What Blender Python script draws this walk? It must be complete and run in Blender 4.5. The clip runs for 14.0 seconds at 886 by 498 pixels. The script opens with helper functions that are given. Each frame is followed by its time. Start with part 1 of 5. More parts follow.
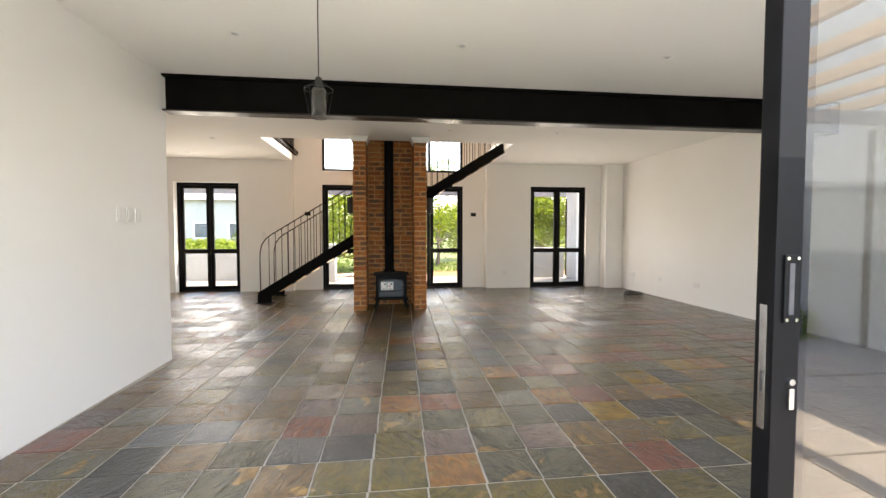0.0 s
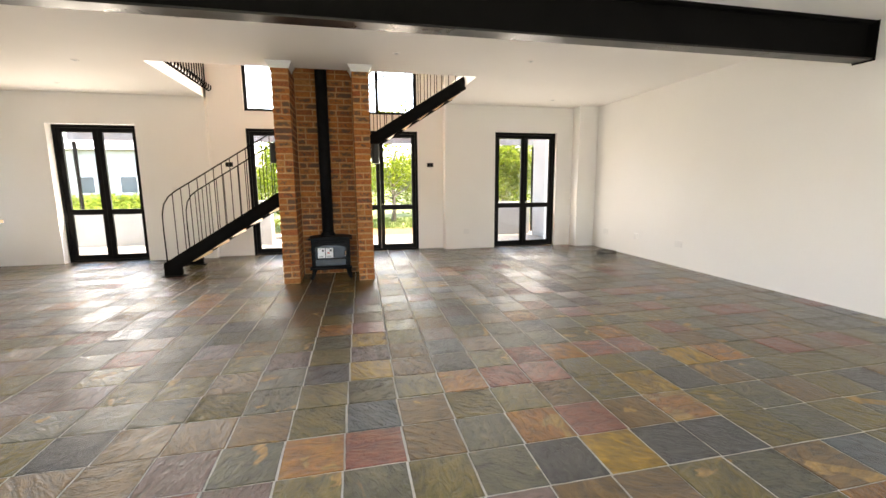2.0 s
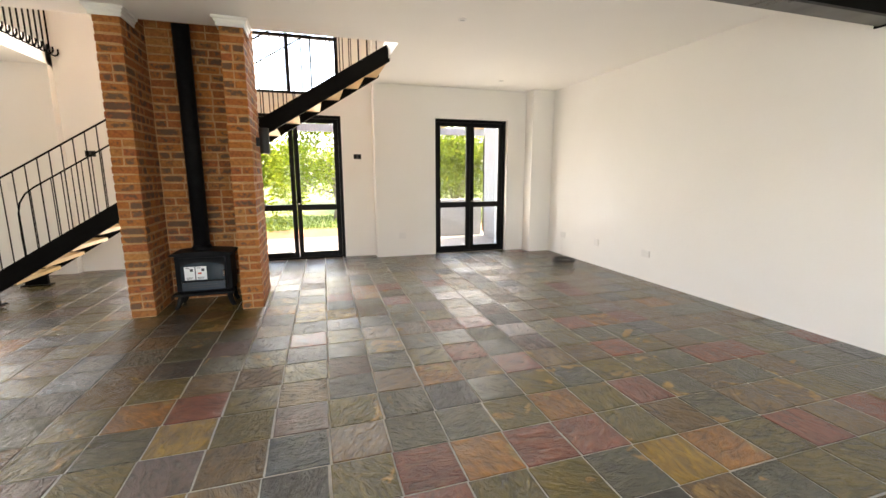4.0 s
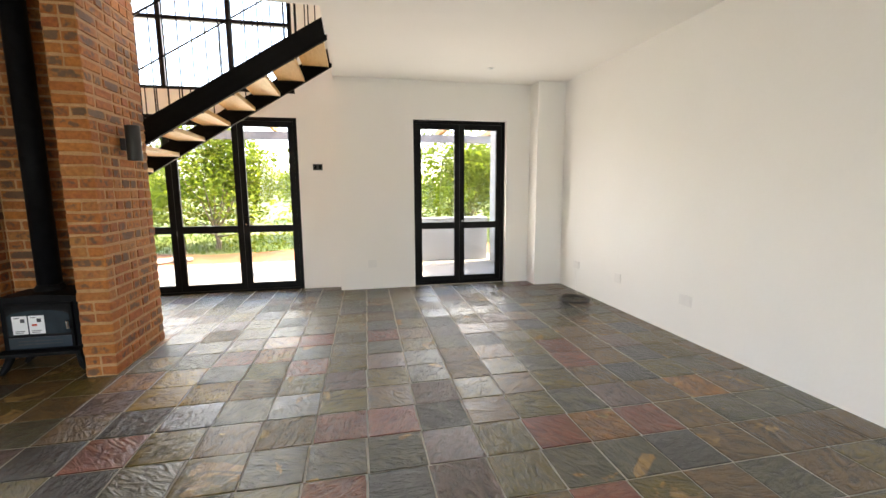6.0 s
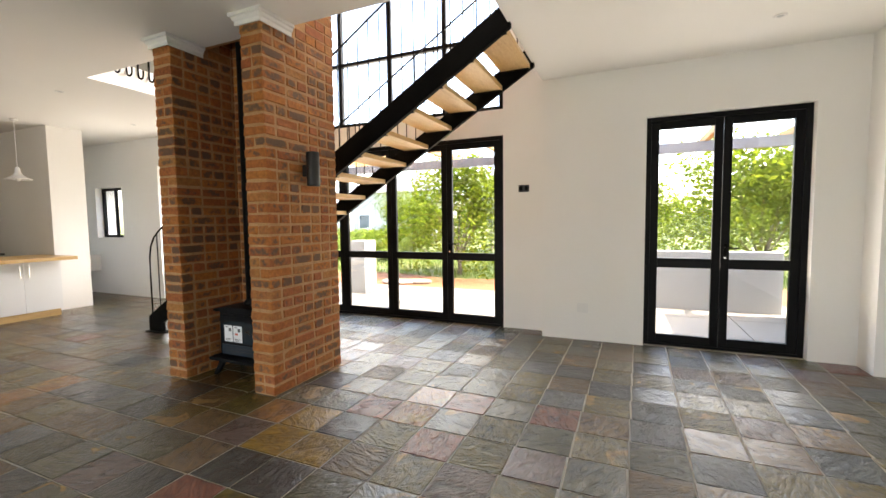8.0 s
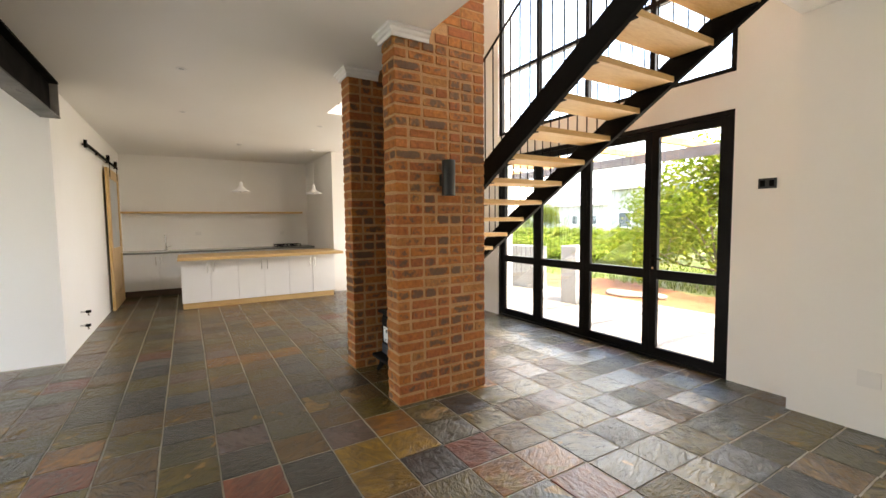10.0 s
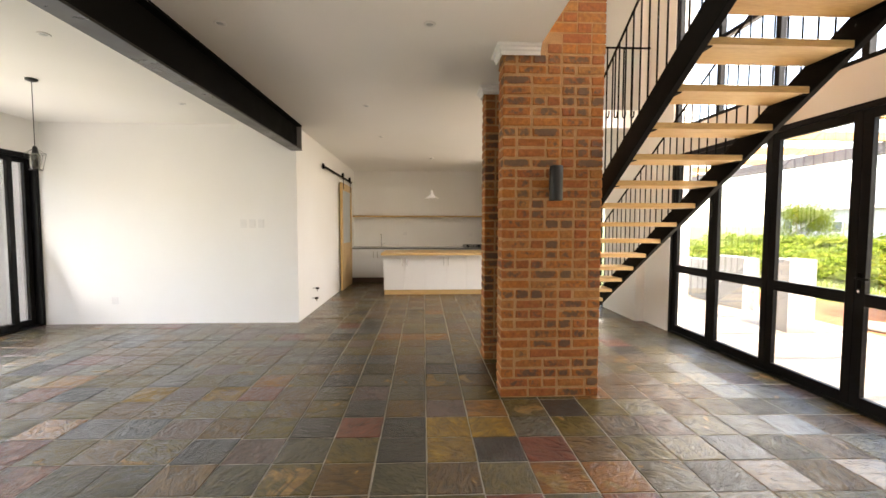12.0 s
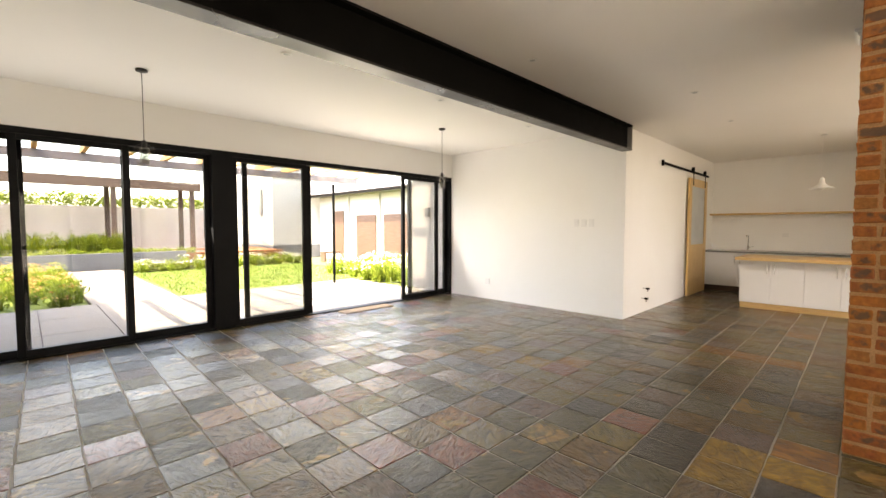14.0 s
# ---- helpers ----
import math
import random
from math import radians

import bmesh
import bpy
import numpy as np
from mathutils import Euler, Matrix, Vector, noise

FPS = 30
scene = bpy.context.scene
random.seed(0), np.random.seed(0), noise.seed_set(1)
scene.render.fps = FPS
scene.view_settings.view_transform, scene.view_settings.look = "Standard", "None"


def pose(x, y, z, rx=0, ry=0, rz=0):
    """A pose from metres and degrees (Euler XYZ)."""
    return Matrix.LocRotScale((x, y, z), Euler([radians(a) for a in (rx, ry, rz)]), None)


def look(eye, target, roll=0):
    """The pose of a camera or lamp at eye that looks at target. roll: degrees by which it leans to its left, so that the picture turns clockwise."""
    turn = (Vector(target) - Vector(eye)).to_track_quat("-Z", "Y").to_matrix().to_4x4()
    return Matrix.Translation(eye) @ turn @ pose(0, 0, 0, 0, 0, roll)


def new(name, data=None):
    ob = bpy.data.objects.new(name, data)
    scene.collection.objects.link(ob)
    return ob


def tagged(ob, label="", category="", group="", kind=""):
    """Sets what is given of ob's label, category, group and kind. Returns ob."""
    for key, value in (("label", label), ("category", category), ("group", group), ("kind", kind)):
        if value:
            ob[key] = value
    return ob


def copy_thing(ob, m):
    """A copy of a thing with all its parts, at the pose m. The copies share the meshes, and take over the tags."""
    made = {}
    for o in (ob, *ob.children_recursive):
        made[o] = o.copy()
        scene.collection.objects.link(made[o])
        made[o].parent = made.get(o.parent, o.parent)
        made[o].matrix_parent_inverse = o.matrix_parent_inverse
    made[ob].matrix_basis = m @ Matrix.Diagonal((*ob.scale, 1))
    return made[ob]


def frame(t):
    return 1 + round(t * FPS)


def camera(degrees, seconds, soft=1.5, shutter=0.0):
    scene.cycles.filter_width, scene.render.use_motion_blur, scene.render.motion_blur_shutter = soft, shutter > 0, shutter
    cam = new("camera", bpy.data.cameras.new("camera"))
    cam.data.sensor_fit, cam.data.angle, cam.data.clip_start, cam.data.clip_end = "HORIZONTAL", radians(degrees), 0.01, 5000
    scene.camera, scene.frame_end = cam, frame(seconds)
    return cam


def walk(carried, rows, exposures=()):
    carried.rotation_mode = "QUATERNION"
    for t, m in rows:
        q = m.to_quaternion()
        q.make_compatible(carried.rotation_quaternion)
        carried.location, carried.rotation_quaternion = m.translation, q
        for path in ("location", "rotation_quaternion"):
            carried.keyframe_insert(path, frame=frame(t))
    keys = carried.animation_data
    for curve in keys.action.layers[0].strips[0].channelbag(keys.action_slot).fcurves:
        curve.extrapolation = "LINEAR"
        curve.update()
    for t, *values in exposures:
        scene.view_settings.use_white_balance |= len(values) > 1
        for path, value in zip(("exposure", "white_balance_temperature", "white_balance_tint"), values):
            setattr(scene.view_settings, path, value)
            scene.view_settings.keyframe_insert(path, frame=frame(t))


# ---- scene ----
cam = camera(93.0, 14.0)
EXPOSURE = 4.45
PATH = [
    (0, (-0.386, -0.467, 1.344), (-0.141, 1.516, 1.261), 0.0),
    (0.5, (-0.294, -0.114, 1.367), (-0.045, 1.867, 1.249), -0.2),
    (1, (-0.269, 0.197, 1.338), (0.025, 2.168, 1.164), -0.3),
    (1.5, (-0.197, 0.442, 1.309), (0.157, 2.396, 1.07), -0.3),
    (2, (-0.089, 0.727, 1.369), (0.336, 2.657, 1.061), -0.4),
    (2.5, (0.047, 1.013, 1.37), (0.545, 2.92, 1.03), -0.2),
    (3, (0.291, 1.285, 1.398), (0.836, 3.177, 1.045), -0.2),
    (3.5, (0.556, 1.605, 1.432), (1.121, 3.491, 1.077), -0.3),
    (4, (0.785, 1.932, 1.421), (1.369, 3.814, 1.078), -0.1),
    (6.5, (2.292, 3.496, 1.409), (2.527, 5.466, 1.161), -0.3),
    (7, (2.43, 3.793, 1.411), (2.387, 5.781, 1.195), -0.4),
    (7.5, (2.583, 4.059, 1.414), (2.171, 6.008, 1.234), -0.3),
    (8, (2.72, 4.333, 1.359), (1.929, 6.165, 1.228), -0.7),
    (8.5, (2.845, 4.623, 1.383), (1.7, 6.258, 1.262), -0.7),
    (9, (2.923, 4.912, 1.417), (1.52, 6.332, 1.294), -0.6),
    (11.5, (3.628, 5.924, 1.493), (1.673, 6.33, 1.37), -0.3),
    (12, (3.707, 6.104, 1.463), (1.712, 6.196, 1.353), 0.1),
    (12.5, (3.72, 6.262, 1.451), (1.744, 5.973, 1.345), 0.0),
    (13, (3.776, 6.4, 1.464), (1.909, 5.693, 1.351), -0.1),
    (13.5, (3.85, 6.604, 1.434), (2.185, 5.5, 1.328), -0.3),
    (14, (3.816, 6.813, 1.419), (2.406, 5.398, 1.316), 0.0),
]
walk(cam, [(t, look(eye, target, roll)) for t, eye, target, roll in PATH], exposures=[(0, EXPOSURE - 0.1, 7900, 15), (1.5, EXPOSURE + 0.25, 8000, 15), (4, EXPOSURE + 0.35, 8000, 15), (7, EXPOSURE + 0.15, 7500, 13), (9, EXPOSURE + 0.1, 7900, 13), (11.5, EXPOSURE + 0.18, 8200, 15), (14, EXPOSURE + 0.16, 9000, 17)])

# ---- world and sun ----
SUN_EL, SUN_AZ = radians(62), radians(80)
world = bpy.data.worlds.new("sky")
scene.world = world
world.use_nodes = True
wn, wl = world.node_tree.nodes, world.node_tree.links
sky = wn.new("ShaderNodeTexSky")
sky.sky_type, sky.sun_disc, sky.sun_elevation, sky.sun_rotation = "NISHITA", False, SUN_EL, SUN_AZ
sky.air_density, sky.dust_density = 1.0, 2.0
wl.new(sky.outputs[0], wn["Background"].inputs[0])
wn["Background"].inputs[1].default_value = 0.15
sun_data = bpy.data.lights.new("sun", "SUN")
sun_data.energy, sun_data.angle, sun_data.color = 1.45, radians(0.6), (1, 0.95, 0.87)
sun = new("sun", sun_data)
sun.matrix_world = look((0, 0, 20), Vector((0, 0, 20)) - Vector((math.sin(SUN_AZ) * math.cos(SUN_EL), math.cos(SUN_AZ) * math.cos(SUN_EL), math.sin(SUN_EL))))

# the bright sky behind the tall stair window
sky_lamp = bpy.data.lights.new("stair_window_light", "AREA")
sky_lamp.shape, sky_lamp.size, sky_lamp.size_y, sky_lamp.energy, sky_lamp.color = "RECTANGLE", 3.24, 2.12, 14, (1, 0.98, 0.95)
new("stair_window_light", sky_lamp).matrix_world = look((-0.315, 9.68, 3.82), (-0.315, 5, 3.82))

# the sky's light through the opening of the sliding wall
front_lamp = bpy.data.lights.new("sliding_wall_light", "AREA")
front_lamp.shape, front_lamp.size, front_lamp.size_y, front_lamp.energy, front_lamp.color = "RECTANGLE", 7.4, 2.2, 4.5, (0.80, 0.90, 1)
new("sliding_wall_light", front_lamp).matrix_world = look((1.2, 0.53, 1.25), (1.2, 5, 3.4))

# and through the glazed doors of the back wall, thrown upwards by the sunlit paving
for x, y, wide, power in ((-0.315, 9.70, 3.2, 4.4), (-4.405, 9.70, 1.3, 2.9), (3.62, 9.53, 1.2, 1.7)):
    back_lamp = bpy.data.lights.new("glazed_door_light", "AREA")
    back_lamp.shape, back_lamp.size, back_lamp.size_y, back_lamp.energy, back_lamp.color = "RECTANGLE", wide, 2.0, power, (1, 0.99, 0.96)
    new("glazed_door_light", back_lamp).matrix_world = look((x, y, 1.2), (x, 5, 3.2))



# ---- materials ----
def material(name, colours, rough=0.6, scale=4.0, grain=0.0, grain_scale=60.0, bump=0.0, metal=0.0, pick="noise", rough_var=0.0, stretch=(1, 1, 1), spec=0.5, distort=0.6):
    """A surface whose colour runs over a ramp, by noise, by object or by island, with fine grain and relief."""
    m = bpy.data.materials.new(name)
    m.use_nodes = True
    n, l = m.node_tree.nodes, m.node_tree.links
    p = n["Principled BSDF"]
    p.inputs["Metallic"].default_value = metal
    p.inputs["Specular IOR Level"].default_value = spec
    geo = n.new("ShaderNodeNewGeometry")
    mp = n.new("ShaderNodeMapping")
    mp.inputs["Scale"].default_value = stretch
    l.new(geo.outputs["Position"], mp.inputs[0])
    big = n.new("ShaderNodeTexNoise")
    big.inputs["Scale"].default_value, big.inputs["Detail"].default_value, big.inputs["Distortion"].default_value = scale, 5, distort
    l.new(mp.outputs[0], big.inputs["Vector"])
    ramp = n.new("ShaderNodeValToRGB")
    el = ramp.color_ramp.elements
    while len(el) < len(colours):
        el.new(0.5)
    lo, hi = (0.0, 1.0) if pick != "noise" else (0.3, 0.7)
    for i, c in enumerate(colours):
        el[i].position = lo + (hi - lo) * i / max(1, len(colours) - 1)
        el[i].color = (*c, 1)
    if pick == "noise":
        l.new(big.outputs[0], ramp.inputs[0])
    else:
        src = n.new("ShaderNodeObjectInfo").outputs["Random"] if pick == "object" else geo.outputs["Random Per Island"]
        add = n.new("ShaderNodeMath")
        add.operation = "MULTIPLY_ADD"
        add.inputs[1].default_value = 0.35
        l.new(big.outputs[0], add.inputs[0])
        sub = n.new("ShaderNodeMath")
        sub.operation = "SUBTRACT"
        sub.inputs[1].default_value = 0.175
        l.new(src, sub.inputs[0])
        l.new(sub.outputs[0], add.inputs[2])
        l.new(add.outputs[0], ramp.inputs[0])
    colour = ramp.outputs[0]
    fine = n.new("ShaderNodeTexNoise")
    fine.inputs["Scale"].default_value, fine.inputs["Detail"].default_value = grain_scale, 6
    l.new(mp.outputs[0], fine.inputs["Vector"])
    if grain:
        mix = n.new("ShaderNodeMix")
        mix.data_type, mix.blend_type = "RGBA", "OVERLAY"
        mix.inputs[0].default_value = grain
        l.new(colour, mix.inputs[6])
        l.new(fine.outputs[0], mix.inputs[7])
        colour = mix.outputs[2]
    l.new(colour, p.inputs["Base Color"])
    p.inputs["Roughness"].default_value = rough
    if rough_var:
        mr = n.new("ShaderNodeMapRange")
        mr.inputs[1].default_value, mr.inputs[2].default_value = 0.3, 0.7
        mr.inputs[3].default_value, mr.inputs[4].default_value = rough - rough_var, rough + rough_var
        l.new(big.outputs[0], mr.inputs[0])
        l.new(mr.outputs[0], p.inputs["Roughness"])
    if bump:
        b = n.new("ShaderNodeBump")
        b.inputs["Strength"].default_value, b.inputs["Distance"].default_value = 1.0, bump
        l.new(fine.outputs[0], b.inputs["Height"])
        l.new(b.outputs[0], p.inputs["Normal"])
    return m


def slate(name, colours, patch=0.0):
    """Riven, sealed slate: each tile has its own run of cleft ridges, their shading put into the colour, and some have
    an ochre patch.
    """
    m = bpy.data.materials.new(name)
    m.use_nodes = True
    n, l = m.node_tree.nodes, m.node_tree.links
    p = n["Principled BSDF"]

    def node(kind, **values):
        q = n.new("ShaderNode" + kind)
        for key, value in values.items():
            q.inputs[key].default_value = value
        return q

    def sums(op, one, two=None):
        q = n.new("ShaderNodeMath")
        q.operation = op
        for i, v in enumerate((one, two)):
            if v is None:
                continue
            if isinstance(v, (int, float)):
                q.inputs[i].default_value = v
            else:
                l.new(v, q.inputs[i])
        return q.outputs[0]
    geo, info = n.new("ShaderNodeNewGeometry"), n.new("ShaderNodeObjectInfo")
    rnd = sums("FRACT", sums("ADD", info.outputs["Random"], geo.outputs["Random Per Island"]))
    far = n.new("ShaderNodeCombineXYZ")
    for i, k in enumerate((37.0, 53.0, 29.0)):
        l.new(sums("MULTIPLY", rnd, k), far.inputs[i])
    place = n.new("ShaderNodeVectorMath")
    place.operation = "ADD"
    l.new(geo.outputs["Position"], place.inputs[0])
    l.new(far.outputs[0], place.inputs[1])
    turn = n.new("ShaderNodeVectorRotate")
    turn.rotation_type = "Z_AXIS"
    l.new(place.outputs[0], turn.inputs["Vector"])
    l.new(sums("MULTIPLY", rnd, 40.0), turn.inputs["Angle"])
    thin = n.new("ShaderNodeMapping")
    thin.inputs["Scale"].default_value = (1.0, 2.3, 1.0)
    l.new(turn.outputs[0], thin.inputs[0])
    tone = node("TexNoise", Scale=7.0, Detail=7.0, Roughness=0.66, Distortion=0.5)
    ridge = node("TexNoise", Scale=7.0, Detail=7.0, Roughness=0.56, Distortion=1.5)
    rough = node("TexNoise", Scale=30.0, Detail=5.0, Roughness=0.62, Distortion=0.6)
    blot = node("TexNoise", Scale=4.0, Detail=4.0, Distortion=0.8)
    l.new(place.outputs[0], tone.inputs["Vector"])
    l.new(thin.outputs[0], ridge.inputs["Vector"])
    l.new(thin.outputs[0], rough.inputs["Vector"])
    l.new(place.outputs[0], blot.inputs["Vector"])
    ramp = n.new("ShaderNodeValToRGB")
    ramp.color_ramp.elements.new(0.5)
    for e, pos, c in zip(ramp.color_ramp.elements, (0.2, 0.5, 0.8), colours):
        e.position, e.color = pos, (*c, 1)
    l.new(tone.outputs[0], ramp.inputs[0])
    colour = ramp.outputs[0]
    if patch:
        edge = node("MapRange", **{"From Min": 1.0 - patch, "From Max": 1.0 - patch + 0.03})
        l.new(blot.outputs[0], edge.inputs[0])
        mix = n.new("ShaderNodeMix")
        mix.data_type = "RGBA"
        mix.inputs[7].default_value = (0.22, 0.125, 0.035, 1)
        l.new(edge.outputs[0], mix.inputs[0])
        l.new(colour, mix.inputs[6])
        colour = mix.outputs[2]
    # relief shading put into the colour: hollows darker, ridges lighter
    worn = node("MapRange", **{"From Min": 0.3, "From Max": 0.7, "To Min": 0.55, "To Max": 1.5})
    l.new(ridge.outputs[0], worn.inputs[0])
    relief_shaded = n.new("ShaderNodeVectorMath")
    relief_shaded.operation = "SCALE"
    l.new(colour, relief_shaded.inputs[0])
    l.new(worn.outputs[0], relief_shaded.inputs["Scale"])
    l.new(relief_shaded.outputs[0], p.inputs["Base Color"])
    p.inputs["Roughness"].default_value = 0.5
    p.inputs["Specular IOR Level"].default_value = 0.15
    p.inputs["Coat Weight"].default_value, p.inputs["Coat IOR"].default_value = 1.0, 1.5
    gloss = node("MapRange", **{"From Min": 0.35, "From Max": 0.65, "To Min": 0.09, "To Max": 0.19})
    l.new(tone.outputs[0], gloss.inputs[0])
    l.new(gloss.outputs[0], p.inputs["Coat Roughness"])
    power = sums("POWER", sums("FRACT", sums("MULTIPLY", rnd, 7.31)), 1.6)
    last = None
    for tex, depth in ((ridge, 0.06), (rough, 0.015)):
        b = node("Bump", Distance=depth)
        mr = node("MapRange", **{"To Min": 0.3, "To Max": 1.0})
        l.new(power, mr.inputs[0])
        l.new(mr.outputs[0], b.inputs["Strength"])
        l.new(tex.outputs[0], b.inputs["Height"])
        if last:
            l.new(last, b.inputs["Normal"])
        last = b.outputs[0]
    l.new(last, p.inputs["Normal"])
    l.new(last, p.inputs["Coat Normal"])
    return m


def glass(name, tint=(0.40, 0.405, 0.40), gloss=0.5):
    m = bpy.data.materials.new(name)
    m.use_nodes = True
    n, l = m.node_tree.nodes, m.node_tree.links
    out = n["Material Output"]
    n.remove(n["Principled BSDF"])
    clear, shine, mix = n.new("ShaderNodeBsdfTransparent"), n.new("ShaderNodeBsdfGlossy"), n.new("ShaderNodeMixShader")
    clear.inputs[0].default_value = (*tint, 1)
    shine.inputs["Roughness"].default_value = 0.01
    lw = n.new("ShaderNodeLayerWeight")
    lw.inputs[0].default_value = 0.28
    mul = n.new("ShaderNodeMath")
    mul.operation = "MULTIPLY_ADD"
    mul.inputs[1].default_value, mul.inputs[2].default_value = gloss, 0.02
    l.new(lw.outputs["Facing"], mul.inputs[0])
    l.new(mul.outputs[0], mix.inputs[0])
    l.new(clear.outputs[0], mix.inputs[1])
    l.new(shine.outputs[0], mix.inputs[2])
    l.new(mix.outputs[0], out.inputs[0])
    return m


M_WALL = material("white_plaster", [(0.86, 0.845, 0.815), (0.89, 0.88, 0.855)], rough=0.6, scale=0.7, grain=0.05, grain_scale=30, bump=0.0012)
M_CEIL = material("white_ceiling_paint", [(0.86, 0.845, 0.81), (0.89, 0.875, 0.845)], rough=0.75, scale=0.5, grain=0.04, grain_scale=50, bump=0.0005)
M_TRIM = material("white_trim_paint", [(0.80, 0.79, 0.77), (0.83, 0.82, 0.80)], rough=0.4, scale=3)
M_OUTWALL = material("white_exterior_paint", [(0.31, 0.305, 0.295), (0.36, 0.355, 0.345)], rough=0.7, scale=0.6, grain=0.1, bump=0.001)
M_STEEL = material("black_painted_steel", [(0.004, 0.0037, 0.0035), (0.007, 0.0065, 0.006)], rough=0.6, spec=0.04, scale=3, grain=0.2, bump=0.0003, rough_var=0.08)
M_ALU = material("black_powder_coated_aluminium", [(0.004, 0.004, 0.0045), (0.007, 0.007, 0.0075)], rough=0.45, spec=0.12, scale=5, rough_var=0.05)
M_GREYEND = material("grey_primer", [(0.22, 0.21, 0.20), (0.30, 0.29, 0.28)], rough=0.5, scale=8)
M_GROUT = material("pale_grout", [(0.29, 0.26, 0.215), (0.40, 0.365, 0.305)], rough=0.85, scale=3, grain=0.4, grain_scale=90, bump=0.001)
BRICK_TONES = [(0.27, 0.085, 0.026), (0.36, 0.115, 0.026), (0.41, 0.145, 0.030), (0.31, 0.088, 0.027), (0.38, 0.165, 0.048), (0.33, 0.108, 0.026)]
M_BRICK = material("clay_brick", BRICK_TONES, rough=0.9, scale=24, grain=0.6, grain_scale=38, bump=0.005, pick="object")
M_BRICKREST = material("clay_brick_high", BRICK_TONES, rough=0.9, scale=24, grain=0.6, grain_scale=38, bump=0.005, pick="island")
M_MORTAR = material("sandy_mortar", [(0.38, 0.20, 0.085), (0.50, 0.29, 0.145)], rough=0.9, scale=9, grain=0.5, grain_scale=110, bump=0.003)
M_PINE = material("pale_pine", [(0.55, 0.34, 0.14), (0.66, 0.44, 0.20), (0.60, 0.38, 0.16)], rough=0.42, scale=3.0, grain=0.35, grain_scale=22, bump=0.0004, stretch=(6, 0.8, 6), distort=0.3)
M_PINEX = material("pale_pine_lengthwise", [(0.55, 0.34, 0.14), (0.66, 0.44, 0.20), (0.60, 0.38, 0.16)], rough=0.42, scale=3.0, grain=0.35, grain_scale=22, bump=0.0004, stretch=(6, 6, 0.8), distort=0.3)
M_TIMBER = material("weathered_rafter_timber", [(0.38, 0.20, 0.07), (0.52, 0.30, 0.12)], rough=0.7, scale=3, grain=0.4, grain_scale=25, bump=0.001, stretch=(6, 0.7, 6))
M_CAB = material("white_cabinet_lacquer", [(0.80, 0.80, 0.79), (0.83, 0.83, 0.82)], rough=0.3, scale=1)
M_COUNTER = material("pale_stone_counter", [(0.62, 0.62, 0.60), (0.70, 0.70, 0.68)], rough=0.25, scale=20, grain=0.2, grain_scale=200)
M_COUNTEDGE = material("grey_counter_edge", [(0.16, 0.17, 0.16), (0.22, 0.23, 0.22)], rough=0.3, scale=20)
M_CHROME = material("brushed_steel", [(0.55, 0.55, 0.55), (0.65, 0.65, 0.65)], rough=0.25, scale=30, metal=1.0)
M_IRON = material("black_cast_iron", [(0.004, 0.004, 0.0045), (0.008, 0.008, 0.009)], rough=0.55, spec=0.1, scale=12, grain=0.3, grain_scale=160, bump=0.0006)
M_BLACK = material("black_plastic", [(0.012, 0.012, 0.012), (0.018, 0.018, 0.018)], rough=0.45, scale=10)
M_WHITEPL = material("white_plastic", [(0.80, 0.79, 0.77), (0.83, 0.82, 0.80)], rough=0.35, scale=10)
M_PAPER = material("white_paper", [(0.75, 0.75, 0.74), (0.8, 0.8, 0.79)], rough=0.7, scale=12)
M_INK = material("dark_ink", [(0.03, 0.03, 0.035), (0.06, 0.06, 0.06)], rough=0.6, scale=20)
M_REDINK = material("red_ink", [(0.55, 0.06, 0.04), (0.6, 0.1, 0.05)], rough=0.6, scale=20)
M_STOVEGLASS = material("dark_stove_glass", [(0.012, 0.02, 0.027), (0.02, 0.032, 0.04)], rough=0.08, scale=5)
M_STOVEBLUE = material("blue_black_enamel", [(0.012, 0.022, 0.032), (0.02, 0.034, 0.046)], rough=0.3, scale=6)
M_FROST = material("frosted_pane", [(0.42, 0.45, 0.46), (0.52, 0.54, 0.54)], rough=0.35, scale=3)
M_RUBBER = material("dark_cable_rubber", [(0.03, 0.026, 0.022), (0.05, 0.045, 0.04)], rough=0.6, scale=20)
M_MAT = material("coir_mat", [(0.25, 0.165, 0.09), (0.33, 0.225, 0.13)], rough=0.95, scale=14, grain=0.6, grain_scale=220, bump=0.003)
M_PAVE = material("pale_paving", [(0.19, 0.175, 0.15), (0.24, 0.22, 0.19)], rough=0.8, scale=1.4, grain=0.3, grain_scale=60, bump=0.001, pick="island")
M_PAVEGAP = material("dark_paving_joint", [(0.07, 0.065, 0.06), (0.11, 0.10, 0.09)], rough=0.9, scale=8, bump=0.002)
M_GROUND = material("grass_and_soil", [(0.055, 0.09, 0.017), (0.09, 0.125, 0.027), (0.11, 0.125, 0.038), (0.16, 0.11, 0.05)], rough=0.95, scale=0.35, grain=0.6, grain_scale=18, bump=0.02)
M_SOIL = material("orange_soil", [(0.16, 0.055, 0.016), (0.20, 0.08, 0.028)], rough=0.95, scale=1.5, grain=0.5, grain_scale=30, bump=0.01)
M_LAWN = material("mown_lawn", [(0.09, 0.145, 0.02), (0.14, 0.20, 0.03), (0.115, 0.17, 0.025)], rough=0.95, scale=1.2, grain=0.6, grain_scale=45, bump=0.01)
M_STEELGLOSS = material("semi_gloss_black_steel", [(0.006, 0.0055, 0.005), (0.01, 0.009, 0.009)], rough=0.32, spec=0.5, scale=3, grain=0.2, rough_var=0.08)
